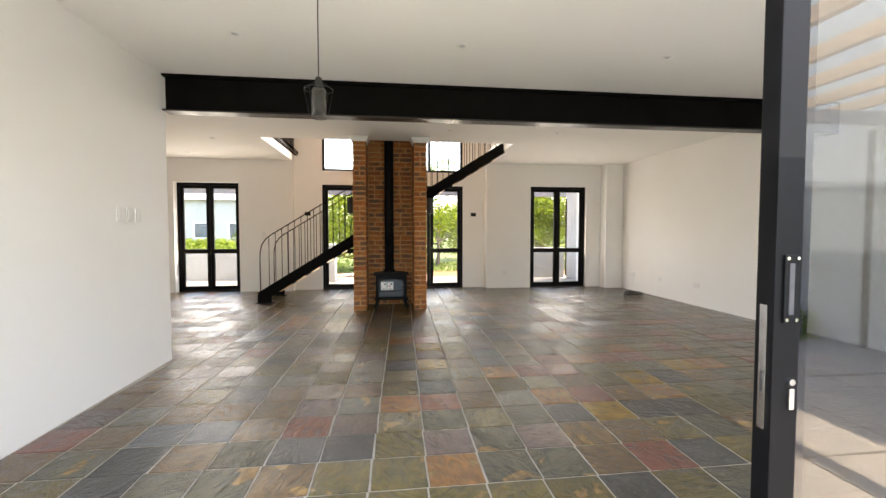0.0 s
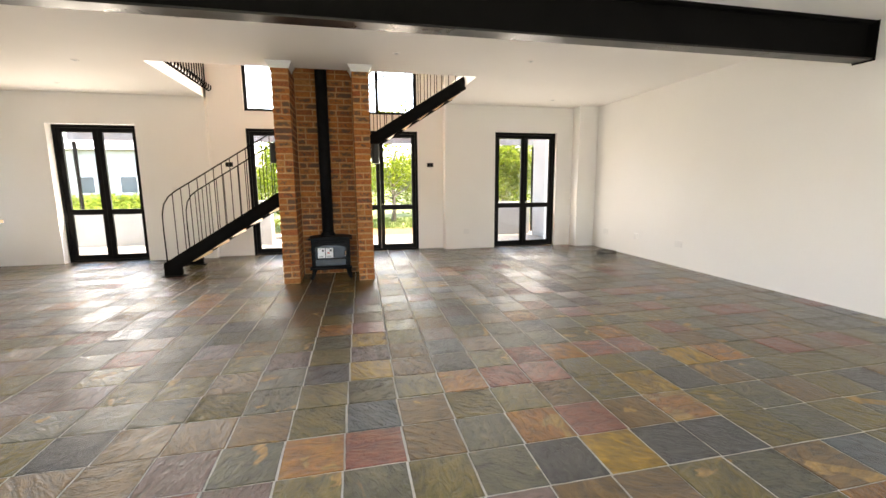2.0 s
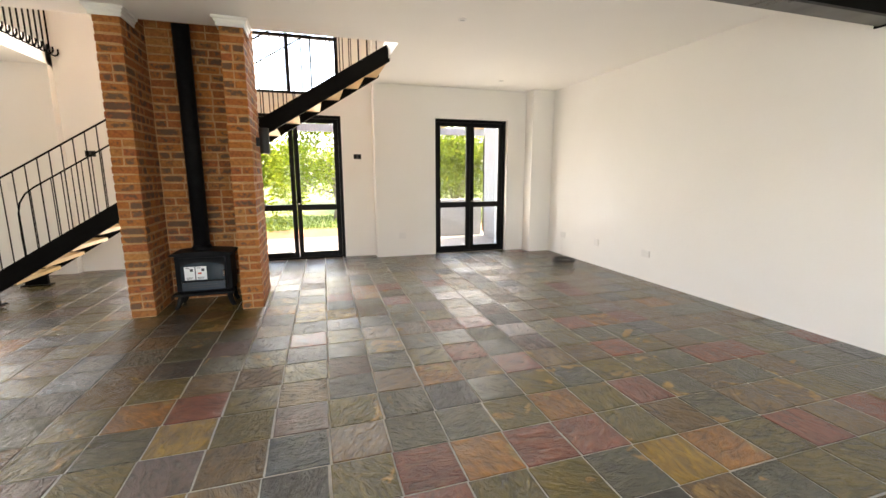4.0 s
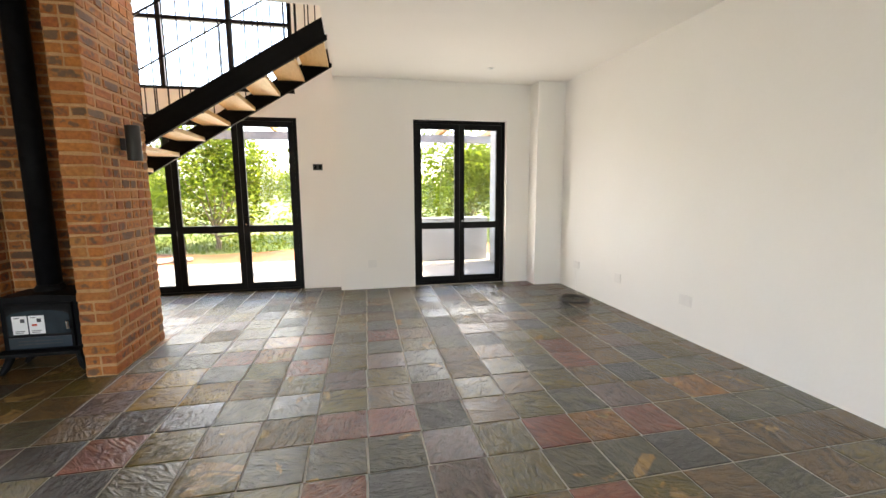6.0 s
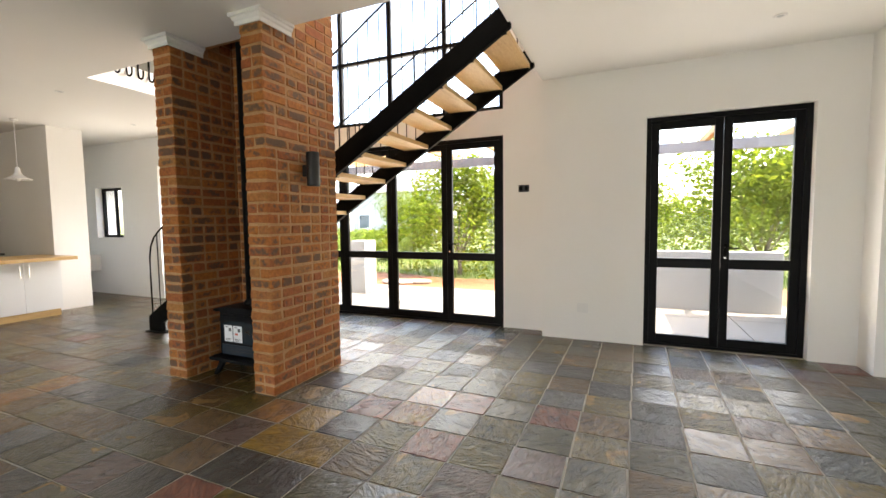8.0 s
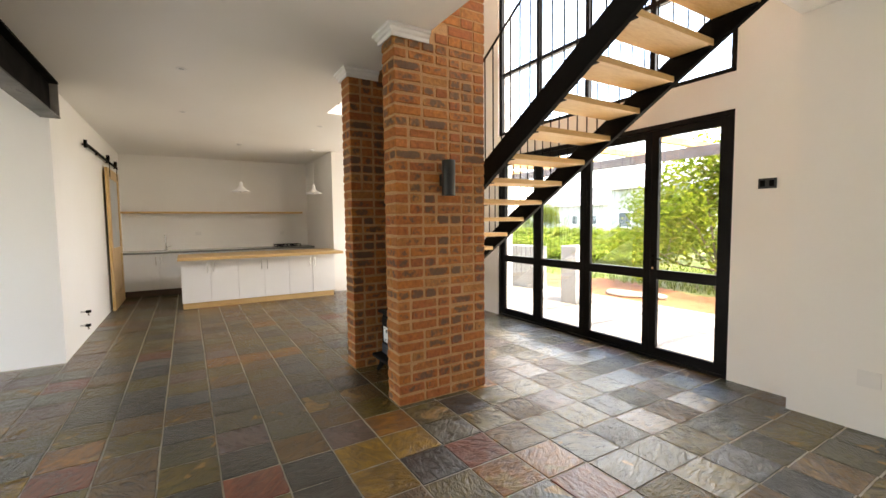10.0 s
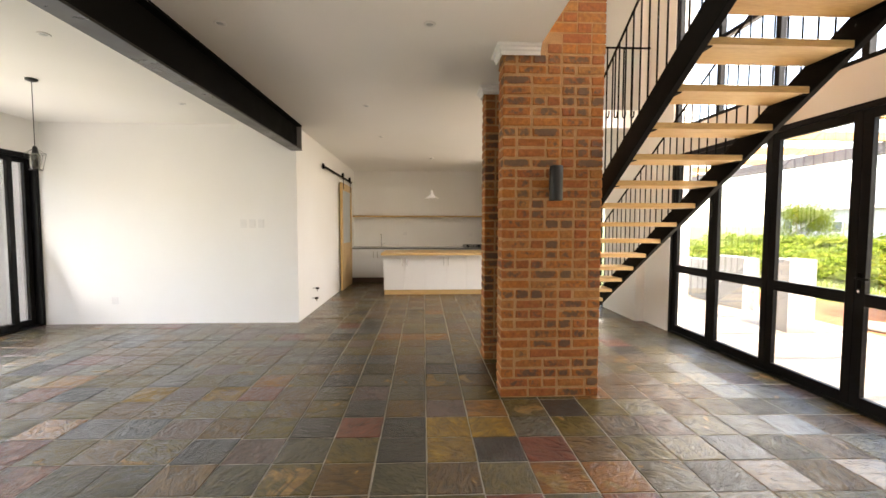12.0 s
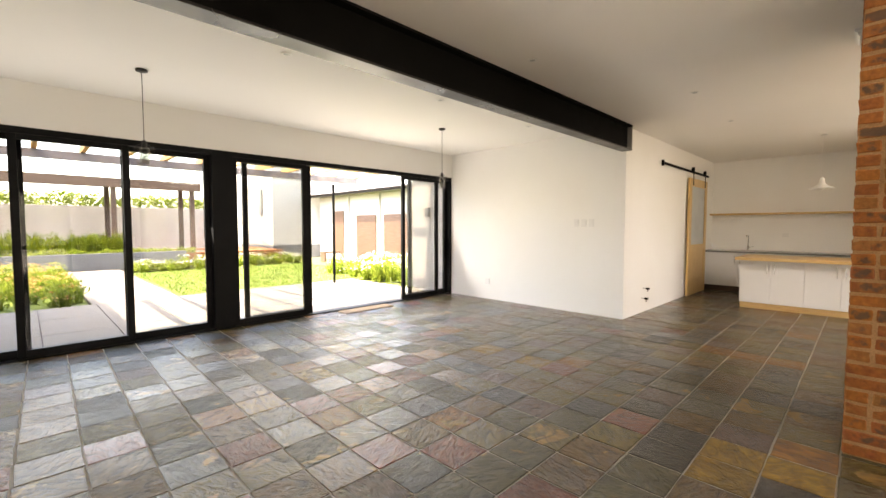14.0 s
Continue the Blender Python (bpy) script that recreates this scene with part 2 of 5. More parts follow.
M_LEAF = material("green_leaves", [(0.075, 0.11, 0.01), (0.12, 0.165, 0.014), (0.17, 0.205, 0.02)], rough=0.7, spec=0.1, scale=1.5, pick="island")
M_SHRUB = material("pale_green_leaves", [(0.10, 0.15, 0.02), (0.17, 0.23, 0.03), (0.25, 0.30, 0.05)], rough=0.7, spec=0.1, scale=1.5, pick="island")
M_LEAFDARK = material("dull_green_leaves", [(0.05, 0.10, 0.02), (0.10, 0.16, 0.03), (0.15, 0.21, 0.05)], rough=0.7, spec=0.1, scale=1.5, pick="island")
M_PETAL = material("white_petals", [(0.70, 0.69, 0.64), (0.80, 0.79, 0.74)], rough=0.7, scale=3, pick="island")
M_BLOOM = material("orange_seed_heads", [(0.42, 0.20, 0.06), (0.55, 0.34, 0.12)], rough=0.8, scale=3, pick="island")
M_BARK = material("grey_brown_bark", [(0.10, 0.08, 0.06), (0.18, 0.14, 0.10)], rough=0.9, scale=6, grain=0.5, grain_scale=40, bump=0.01)
M_ROOF = material("grey_roof_sheet", [(0.20, 0.20, 0.21), (0.28, 0.28, 0.29)], rough=0.6, scale=2)
M_GARAGE = material("brown_slatted_timber", [(0.062, 0.033, 0.021), (0.09, 0.05, 0.033)], rough=0.6, scale=3, grain=0.4, stretch=(1, 1, 6))
# dark beam steel with the washed-out look of bright haze in its colour
M_HAZED = material("haze_paled_steel", [(0.16, 0.155, 0.17), (0.22, 0.21, 0.23)], rough=0.5, scale=4)
M_GREYWALL = material("grey_render", [(0.075, 0.08, 0.088), (0.105, 0.11, 0.12)], rough=0.85, scale=1.2, grain=0.3, bump=0.002)
M_DARKGLASS = material("dark_window_glass", [(0.05, 0.07, 0.09), (0.09, 0.11, 0.13)], rough=0.08, scale=1)



def flashed(m):
    """Kiln flashes: some bricks are grey-brown all over the face, others carry a dark spot in the middle."""
    n, l = m.node_tree.nodes, m.node_tree.links
    base = n["Principled BSDF"].inputs["Base Color"]
    colour = base.links[0].from_socket

    def sums(op, one, two, three=0.0):
        q = n.new("ShaderNodeMath")
        q.operation = op
        for k, v in enumerate((one, two, three)):
            if isinstance(v, (int, float)):
                q.inputs[k].default_value = v
            else:
                l.new(v, q.inputs[k])
        return q.outputs[0]
    rnd = sums("FRACT", sums("MULTIPLY", n.new("ShaderNodeObjectInfo").outputs["Random"], 17.3), 0.0)
    gen = n.new("ShaderNodeSeparateXYZ")
    l.new(n.new("ShaderNodeTexCoord").outputs["Generated"], gen.inputs[0])
    noise = n.new("ShaderNodeTexNoise")
    noise.inputs["Scale"].default_value, noise.inputs["Detail"].default_value = 26.0, 4.0
    l.new(n.new("ShaderNodeNewGeometry").outputs["Position"], noise.inputs["Vector"])
    normal = n.new("ShaderNodeSeparateXYZ")
    l.new(n.new("ShaderNodeNewGeometry").outputs["True Normal"], normal.inputs[0])
    front = sums("GREATER_THAN", sums("ABSOLUTE", normal.outputs[1], 0.0), 0.7)
    along = sums("MULTIPLY_ADD", front, sums("SUBTRACT", gen.outputs[0], gen.outputs[1]), gen.outputs[1])
    u = sums("POWER", sums("ABSOLUTE", sums("MULTIPLY_ADD", along, 2.0, -1.0), 0.0), 3.0)
    v = sums("POWER", sums("ABSOLUTE", sums("MULTIPLY_ADD", gen.outputs[2], 2.0, -1.0), 0.0), 3.0)
    away = sums("ADD", sums("ADD", u, v), sums("MULTIPLY_ADD", noise.outputs[0], 2.4, -1.2))
    size = n.new("ShaderNodeValToRGB")
    size.color_ramp.interpolation = "CONSTANT"
    size.color_ramp.elements.remove(size.color_ramp.elements[1])
    for pos, grey in ((0.0, 0.0), (0.30, 0.25), (0.66, 0.55), (0.89, 0.9)):
        e = size.color_ramp.elements.new(pos) if pos not in (0.0,) else size.color_ramp.elements[0]
        e.position, e.color = pos, (grey, grey, grey, 1)
    l.new(rnd, size.inputs[0])
    spot = n.new("ShaderNodeMapRange")
    l.new(sums("SUBTRACT", size.outputs[0], away), spot.inputs[0])
    spot.inputs[1].default_value, spot.inputs[2].default_value, spot.inputs[4].default_value = 0.0, 0.5, 0.8
    seen = sums("MULTIPLY", spot.outputs[0], sums("GREATER_THAN", rnd, 0.30))
    mix = n.new("ShaderNodeMix")
    mix.data_type = "RGBA"
    mix.inputs[7].default_value = (0.085, 0.062, 0.045, 1)
    l.new(seen, mix.inputs[0])
    l.new(colour, mix.inputs[6])
    l.new(mix.outputs[2], base)


flashed(M_BRICK)

for leaf_mat in (M_LEAF, M_LEAFDARK, M_SHRUB):
    n, l = leaf_mat.node_tree.nodes, leaf_mat.node_tree.links
    body, thin, mix = n["Principled BSDF"], n.new("ShaderNodeBsdfTranslucent"), n.new("ShaderNodeMixShader")
    l.new(body.inputs["Base Color"].links[0].from_socket, thin.inputs[0])
    mix.inputs[0].default_value = 0.55
    l.new(body.outputs[0], mix.inputs[1])
    l.new(thin.outputs[0], mix.inputs[2])
    l.new(mix.outputs[0], n["Material Output"].inputs[0])
M_GLASS = glass("window_glass", tint=(0.66, 0.665, 0.66))
M_BACKGLASS = glass("back_window_glass", tint=(0.80, 0.805, 0.80))
M_CLEAR = glass("clear_door_glass", tint=(0.96, 0.97, 0.965))
M_SMOKE = glass("smoked_lamp_glass", tint=(0.75, 0.75, 0.72), gloss=0.4)
SLATES = {
    "g": slate("slate_grey_green", [(0.033, 0.030, 0.016), (0.057, 0.052, 0.028), (0.087, 0.075, 0.040)], patch=0.36),
    "d": slate("slate_charcoal", [(0.016, 0.015, 0.014), (0.028, 0.027, 0.024), (0.045, 0.042, 0.034)]),
    "v": slate("slate_olive", [(0.049, 0.037, 0.008), (0.082, 0.060, 0.011), (0.120, 0.082, 0.015)], patch=0.36),
    "n": slate("slate_brown", [(0.057, 0.032, 0.011), (0.093, 0.052, 0.016), (0.130, 0.073, 0.024)], patch=0.36),
    "o": slate("slate_rust", [(0.106, 0.045, 0.011), (0.194, 0.077, 0.013), (0.256, 0.119, 0.018)], patch=0.42),
    "r": slate("slate_red", [(0.085, 0.024, 0.014), (0.140, 0.038, 0.020), (0.172, 0.062, 0.035)]),
    "y": slate("slate_ochre", [(0.115, 0.068, 0.008), (0.203, 0.112, 0.011), (0.263, 0.151, 0.016)]),
    "p": slate("slate_pink_grey", [(0.067, 0.042, 0.034), (0.094, 0.058, 0.047), (0.121, 0.079, 0.063)]),
    "b": slate("slate_blue_grey", [(0.030, 0.035, 0.039), (0.046, 0.054, 0.057), (0.067, 0.075, 0.074)]),
}

# ---- building blocks ----
ORIGIN = {}


def put(name, bm, mat, label="", category="", group="", kind="", base=(0, 0, 0)):
    """A bmesh in world metres as one top-level mesh whose origin is at base."""
    for v in bm.verts:
        v.co -= Vector(base)
    me = bpy.data.meshes.new(name)
    bm.to_mesh(me)
    bm.free()
    for mm in (mat if isinstance(mat, (list, tuple)) else [mat]):
        me.materials.append(mm)
    ob = new(name, me)
    ob.location = base
    ORIGIN[ob] = Vector(base)
    return tagged(ob, label, category, group, kind)


def thing(name, base, label, category, group="", kind=""):
    ob = new(name)
    ob.empty_display_size = 0.1
    ob.location = base
    ORIGIN[ob] = Vector(base)
    return tagged(ob, label, category, group, kind)


def part(name, bm, mat, parent, label=""):
    o = ORIGIN[parent]
    for v in bm.verts:
        v.co -= o
    me = bpy.data.meshes.new(name)
    bm.to_mesh(me)
    bm.free()
    for mm in (mat if isinstance(mat, (list, tuple)) else [mat]):
        me.materials.append(mm)
    ob = new(name, me)
    ob.parent = parent
    ORIGIN[ob] = o
    return tagged(ob, label)


def piece(name, me, parent, at, rz=0.0):
    """One of many alike pieces on a shared mesh."""
    ob = new(name, me)
    ob.parent = parent
    ob.location = Vector(at) - ORIGIN[parent]
    ob.rotation_euler = (0, 0, rz)
    return ob


def box(bm, x0, x1, y0, y1, z0, z1, bevel=0.0):
    r = bmesh.ops.create_cube(bm, size=1.0, matrix=Matrix.LocRotScale(((x0 + x1) / 2, (y0 + y1) / 2, (z0 + z1) / 2), None, (abs(x1 - x0), abs(y1 - y0), abs(z1 - z0))))
    if bevel:
        edges = {e for v in r["verts"] for e in v.link_edges}
        bmesh.ops.bevel(bm, geom=list(edges), offset=bevel, segments=2, affect="EDGES", profile=0.7)
    return bm


def boxes(*rows, bevel=0.0):
    bm = bmesh.new()
    for r in rows:
        box(bm, *r, bevel=bevel)
    return bm


def tube(bm, pts, r, n=8, taper=None):
    pts = [Vector(p) for p in pts]
    rings = []
    for i, p in enumerate(pts):
        d = (pts[min(i + 1, len(pts) - 1)] - pts[max(i - 1, 0)]).normalized()
        side = d.cross(Vector((0, 0, 1)))
        if side.length < 0.05:
            side = d.cross(Vector((0, 1, 0)))
        side.normalize()
        up = side.cross(d)
        rr = r if taper is None else r + (taper - r) * i / (len(pts) - 1)
        rings.append([bm.verts.new(p + rr * (math.cos(2 * math.pi * k / n) * side + math.sin(2 * math.pi * k / n) * up)) for k in range(n)])
    for a, b in zip(rings, rings[1:]):
        for k in range(n):
            bm.faces.new((a[k], a[(k + 1) % n], b[(k + 1) % n], b[k]))
    bm.faces.new(rings[0][::-1])
    bm.faces.new(rings[-1])
    bmesh.ops.recalc_face_normals(bm, faces=bm.faces)
    return bm


def lathe(bm, profile, centre, n=28):
    """A turned body: profile of (radius, z)."""
    rings = []
    for r, z in profile:
        rings.append([bm.verts.new((centre[0] + r * math.cos(2 * math.pi * k / n), centre[1] + r * math.sin(2 * math.pi * k / n), centre[2] + z)) for k in range(n)])
    for a, b in zip(rings, rings[1:]):
        for k in range(n):
            f = bm.faces.new((a[k], a[(k + 1) % n], b[(k + 1) % n], b[k]))
            f.smooth = True
    bm.faces.new(rings[0])
    bm.faces.new(rings[-1])
    bmesh.ops.recalc_face_normals(bm, faces=bm.faces)
    return bm


def wall(name, axis, a0, a1, b0, b1, z0, z1, holes=(), mat=None, label="", category="wall"):
    """A thick wall along x (axis 'x', b is y) or along y; holes are (from, to, low, high)."""
    ps = sorted({a0, a1, *[h[0] for h in holes], *[h[1] for h in holes]})
    zs = sorted({z0, z1, *[h[2] for h in holes], *[h[3] for h in holes]})
    bm = bmesh.new()
    for p, q in zip(ps, ps[1:]):
        for u, v in zip(zs, zs[1:]):
            if any(h[0] <= p and q <= h[1] and h[2] <= u and v <= h[3] for h in holes):
                continue
            box(bm, *((p, q, b0, b1) if axis == "x" else (b0, b1, p, q)), u, v)
    bmesh.ops.remove_doubles(bm, verts=bm.verts, dist=1e-5)
    bm.verts.index_update()
    seen = {}
    for f in bm.faces:
        seen.setdefault(tuple(sorted(v.index for v in f.verts)), []).append(f)
    bmesh.ops.delete(bm, geom=[f for fs in seen.values() if len(fs) > 1 for f in fs], context="FACES_ONLY")
    return put(name, bm, mat or M_WALL, label or "white painted plaster wall", category, kind="structure")


# ---- the plan ----
CEIL, SLAB, ROOF = 2.94, 3.2, 5.7
XL, XR, YF, YW = -2.68, 5.10, 0.47, 4.22     # left wall, right wall, sliding wall's glass line, kitchen wall's corner
YB = 9.50                                    # back wall's inner face
KX = -7.85                                   # kitchen's end wall
V0, V1, VY = -2.58, 1.84, 7.06               # stair void: sides and front edge
D1, D2, D3 = (-5.08, -3.73), (-1.95, 1.32), (2.92, 4.32)

# floor bed under the slate tiles
put("floor", boxes((KX - 0.2, XR, YW, YB + 0.2, -0.2, -0.0035), (XL - 0.1, XR, 0.37, YW, -0.2, -0.0035)), M_GROUT, "multicoloured riven slate tile floor with pale grout joints", "floor", kind="structure")

wall("wall_back_middle", "x", V0, 1.85, YB, YB + 0.28, 0, ROOF, [(*D2, 0, 2.42), (D2[0], D2[1], 2.74, 4.9)])
wall("wall_back_right", "x", 1.85, XR, 9.26, YB + 0.28, 0, ROOF, [(*D3, 0, 2.42)])
wall("wall_back_left", "x", KX, V0, 9.36, YB + 0.28, 0, ROOF, [(*D1, 0, 2.43), (-7.02, -6.17, 1.12, 2.1)])
wall("wall_right", "y", 0.25, YB + 0.28, XR, XR + 0.28, 0, ROOF)
wall("wall_left", "y", 0.37, YW, XL - 0.25, XL, 0, ROOF)
wall("wall_kitchen_side", "x", KX, XL - 0.25, YW - 0.25, YW, 0, ROOF)
wall("wall_kitchen_end", "y", YW - 0.25, YB + 0.28, KX - 0.28, KX, 0, ROOF)
wall("wall_front", "x", XL, XR, 0.37, 0.57, 2.47, ROOF)
wall("pilaster", "y", 8.98, 9.26, 4.68, XR, 0, CEIL, label="square white plastered pilaster in the corner", category="pilaster")
# short wall beside the kitchen recess, with a passage past it
wall("wall_kitchen_return", "x", KX, -5.62, 8.02, 8.50, 0, CEIL)

bm = boxes((KX - 0.28, V0, YW - 0.25, YB + 0.28, CEIL, SLAB), (V0, V1, 0.37, VY, CEIL, SLAB), (V1, XR + 0.28, 0.37, YB + 0.28, CEIL, SLAB), (XL - 0.25, V0, 0.37, YW - 0.25, CEIL, SLAB))
put("ceiling", bm, M_CEIL, "smooth white painted concrete ceiling with a stair opening", "ceiling", kind="structure")
put("roof", boxes((KX - 0.5, XR + 0.5, 0.2, YB + 0.5, ROOF, ROOF + 0.2)), M_CEIL, "flat white roof slab over the upper floor", "roof", kind="structure")


# ---- doors and windows ----
def glazed_leaf(parent, x0, x1, z0, z1, y, stile=0.075, rail=None, bottom=0.09, depth=0.045, handle=0, top=0.075, glaze=None):
    rows = [(x0, x0 + stile, y - depth / 2, y + depth / 2, z0, z1), (x1 - stile, x1, y - depth / 2, y + depth / 2, z0, z1),
            (x0 + stile, x1 - stile, y - depth / 2, y + depth / 2, z0, z0 + bottom), (x0 + stile, x1 - stile, y - depth / 2, y + depth / 2, z1 - top, z1)]
    if rail:
        rows.append((x0 + stile, x1 - stile, y - depth / 2, y + depth / 2, rail - 0.05, rail + 0.05))
    leaf = part("leaf", boxes(*rows, bevel=0.004), M_ALU, parent)
    spans = [(z0 + bottom, (rail - 0.05)), (rail + 0.05, z1 - top)] if rail else [(z0 + bottom, z1 - top)]
    for u, v in spans:
        pane = part("pane", boxes((x0 + stile - 0.005, x1 - stile + 0.005, y - 0.003, y + 0.003, u - 0.005, v + 0.005)), glaze or M_GLASS, leaf, "clear glass pane")
        pane.visible_shadow = False
    if handle:
        hx = x0 + stile / 2 if handle < 0 else x1 - stile / 2
        bm = boxes((hx - 0.014, hx + 0.014, y - 0.032, y - 0.022, 0.98, 1.10), bevel=0.003)
        tube(bm, [(hx, y - 0.03, 1.06), (hx, y - 0.07, 1.06), (hx - handle * 0.02, y - 0.075, 1.06), (hx - handle * 0.11, y - 0.075, 1.058)], 0.008)
        part("handle", bm, M_STEEL, leaf, "black lever handle")
        part("lock_cylinder", tube(bmesh.new(), [(hx, y - 0.02, 0.955), (hx, y - 0.036, 0.955)], 0.011, 12), M_CHROME, leaf, "chrome lock cylinder")
    return leaf


def glazed_door(name, span, top, y, leaves, rail, handles, label):
    x0, x1 = span
    d = thing(name, ((x0 + x1) / 2, y, 0), label, "door", kind="structure")
    f = 0.05
    part("door_frame", boxes((x0, x0 + f, y - 0.04, y + 0.04, 0, top), (x1 - f, x1, y - 0.04, y + 0.04, 0, top), (x0 + f, x1 - f, y - 0.04, y + 0.04, top - f, top), (x0 + f, x1 - f, y - 0.04, y + 0.04, 0, 0.025), bevel=0.003), M_ALU, d)
    edges = [x0 + f] + list(leaves) + [x1 - f]
    for i, (a, b) in enumerate(zip(edges, edges[1:])):
        glazed_leaf(d, a + 0.002, b - 0.002, 0.027, top - f - 0.002, y, rail=rail, handle=handles[i], glaze=M_BACKGLASS)
    return d


glazed_door("door_1", D1, 2.43, 9.56, [-4.405], 0.90, [0, 0], "closed black aluminium glazed double door")
glazed_door("door_2", D2, 2.42, 9.55, [-1.13, -0.31, 0.54], 0.89, [0, 0, 0, -1], "closed black aluminium glazed folding door of four leaves")
glazed_door("door_3", D3, 2.42, 9.39, [3.62], 0.89, [0, -1], "closed black aluminium glazed double door")

w = thing("window_1", (-0.315, 9.56, 2.74), "tall black-framed upper window over the stair", "window", kind="structure")
rows = [(x - 0.03, x + 0.03, 9.53, 9.59, 2.74, 4.9) for x in (D2[0] + 0.03, -1.13, -0.31, 0.52, D2[1] - 0.03)]
for a, b in ((D2[0] + 0.06, -1.16), (-1.10, -0.34), (-0.28, 0.49), (0.55, D2[1] - 0.06)):
    rows += [(a, b, 9.53, 9.59, z, z + 0.05) for z in (2.74, 3.61, 4.85)]
part("window_frame", boxes(*rows, bevel=0.003), M_ALU, w)
for a, b in ((D2[0] + 0.06, -1.16), (-1.10, -0.34), (-0.28, 0.49), (0.55, D2[1] - 0.06)):
    for u, v in ((2.79, 3.61), (3.66, 4.85)):
        part("pane", boxes((a - 0.005, b + 0.005, 9.557, 9.563, u - 0.005, v + 0.005)), M_BACKGLASS, w, "clear glass pane").visible_shadow = False

w = thing("window_2", (-6.5, 9.5, 1.12), "small black-framed window in the passage", "window", kind="structure")
part("window_frame", boxes((-7.02, -6.97, 9.48, 9.53, 1.12, 2.1), (-6.22, -6.17, 9.48, 9.53, 1.12, 2.1), (-6.97, -6.22, 9.48, 9.53, 1.12, 1.17), (-6.97, -6.22, 9.48, 9.53, 2.05, 2.1), (-6.615, -6.575, 9.48, 9.53, 1.17, 2.05)), M_ALU, w)
for a, b in ((-6.97, -6.615), (-6.575, -6.22)):
    part("pane", boxes((a - 0.004, b + 0.004, 9.502, 9.508, 1.166, 2.054)), M_BACKGLASS, w, "clear glass pane").visible_shadow = False

# sliding wall on the garden side
sd = thing("door_4", (1.2, YF, 0), "black aluminium sliding glass wall with one section slid open", "door", kind="structure")
part("door_frame", boxes((XL, XL + 0.05, 0.39, 0.55, 0, 2.47), (XR - 0.05, XR, 0.39, 0.55, 0, 2.47), (XL + 0.05, 1.73, 0.39, 0.55, 2.40, 2.47), (1.99, XR - 0.05, 0.39, 0.55, 2.40, 2.47),
    (XL + 0.05, 1.73, 0.39, 0.55, -0.012, 0.018), (1.99, XR - 0.05, 0.39, 0.55, -0.012, 0.018), bevel=0.003), M_ALU, sd)
part("post", boxes((1.73, 1.99, 0.385, 0.555, 0, 2.47), bevel=0.004), M_ALU, sd, "wide black post between the two sliding doors")
for x0, x1, y in ((XL + 0.05, -1.57, 0.43), (-2.30, -1.34, 0.51), (0.50, 1.56, 0.43), (0.61, 1.73, 0.51), (1.99, 2.96, 0.43), (2.885, 3.91, 0.51), (3.80, XR - 0.05, 0.43)):
    leaf = glazed_leaf(sd, x0, x1, 0.02, 2.41, y, stile=0.07, bottom=0.085, depth=0.05, top=0.07, glaze=M_CLEAR if x0 in (-2.30, 0.61) else M_GLASS)
    if abs(x0 - 0.50) < 0.01:
        part("lock_plate", boxes((0.4965, 0.4995, 0.420, 0.440, 0.87, 1.17), bevel=0.001), M_CHROME, leaf, "worn steel lock plate on the leaf's edge")
        part("lock_slot", boxes((0.4955, 0.4975, 0.4275, 0.4325, 0.96, 1.01)), M_INK, leaf)
        part("pull", boxes((0.520, 0.557, 0.399, 0.405, 1.13, 1.29), bevel=0.002), M_ALU, leaf, "recessed black pull plate")
        part("pull_recess", boxes((0.531, 0.544, 0.3975, 0.4005, 1.15, 1.27)), M_INK, leaf)
        for z in (1.138, 1.282):
            for x in (0.525, 0.551):
                part("screw", tube(bmesh.new(), [(x, 0.3995, z), (x, 0.3955, z)], 0.0045, 8), M_CHROME, leaf)
        bm = boxes((0.539, 0.553, 0.396, 0.406, 0.925, 0.975), bevel=0.003)
        tube(bm, [(0.546, 0.406, 0.99), (0.546, 0.396, 0.99)], 0.008, 10)
        part("key_lock", bm, M_CHROME, leaf, "steel key lock with a key in it")

# ---- steel beam ----
b = thing("steel_beam", (1.2, YW + 0.05, 2.5), "black painted steel I-beam under the ceiling", "beam")
y0, y1 = 4.15, 4.31
part("lower_flange", boxes((XL + 0.004, XR - 0.012, y0, y1, 2.568, 2.586), bevel=0.003), M_STEELGLOSS, b)
bm = boxes((XL + 0.004, XR - 0.012, y0, y1, 2.917, 2.938), (XL + 0.004, XR - 0.012, 4.224, 4.236, 2.586, 2.917))
part("profile", bm, M_STEEL, b)
part("end_plate", boxes((XR - 0.012, XR - 0.002, y0 - 0.02, y1 + 0.02, 2.556, 2.937)), M_STEEL, b)
part("stiffener", boxes((XL + 0.006, XL + 0.018, 4.238, y1 - 0.004, 2.588, 2.915)), M_GREYEND, b, "grey primed end stiffener")

# ---- staircase ----
SY0, SY1 = 7.75, 8.70
st = thing("staircase", (-2.85, 8.2, 0), "open black steel staircase with pale timber treads and thin rod railings", "staircase")


def string_top(x):
    return 3.105 + 0.62 * (x - 1.82)


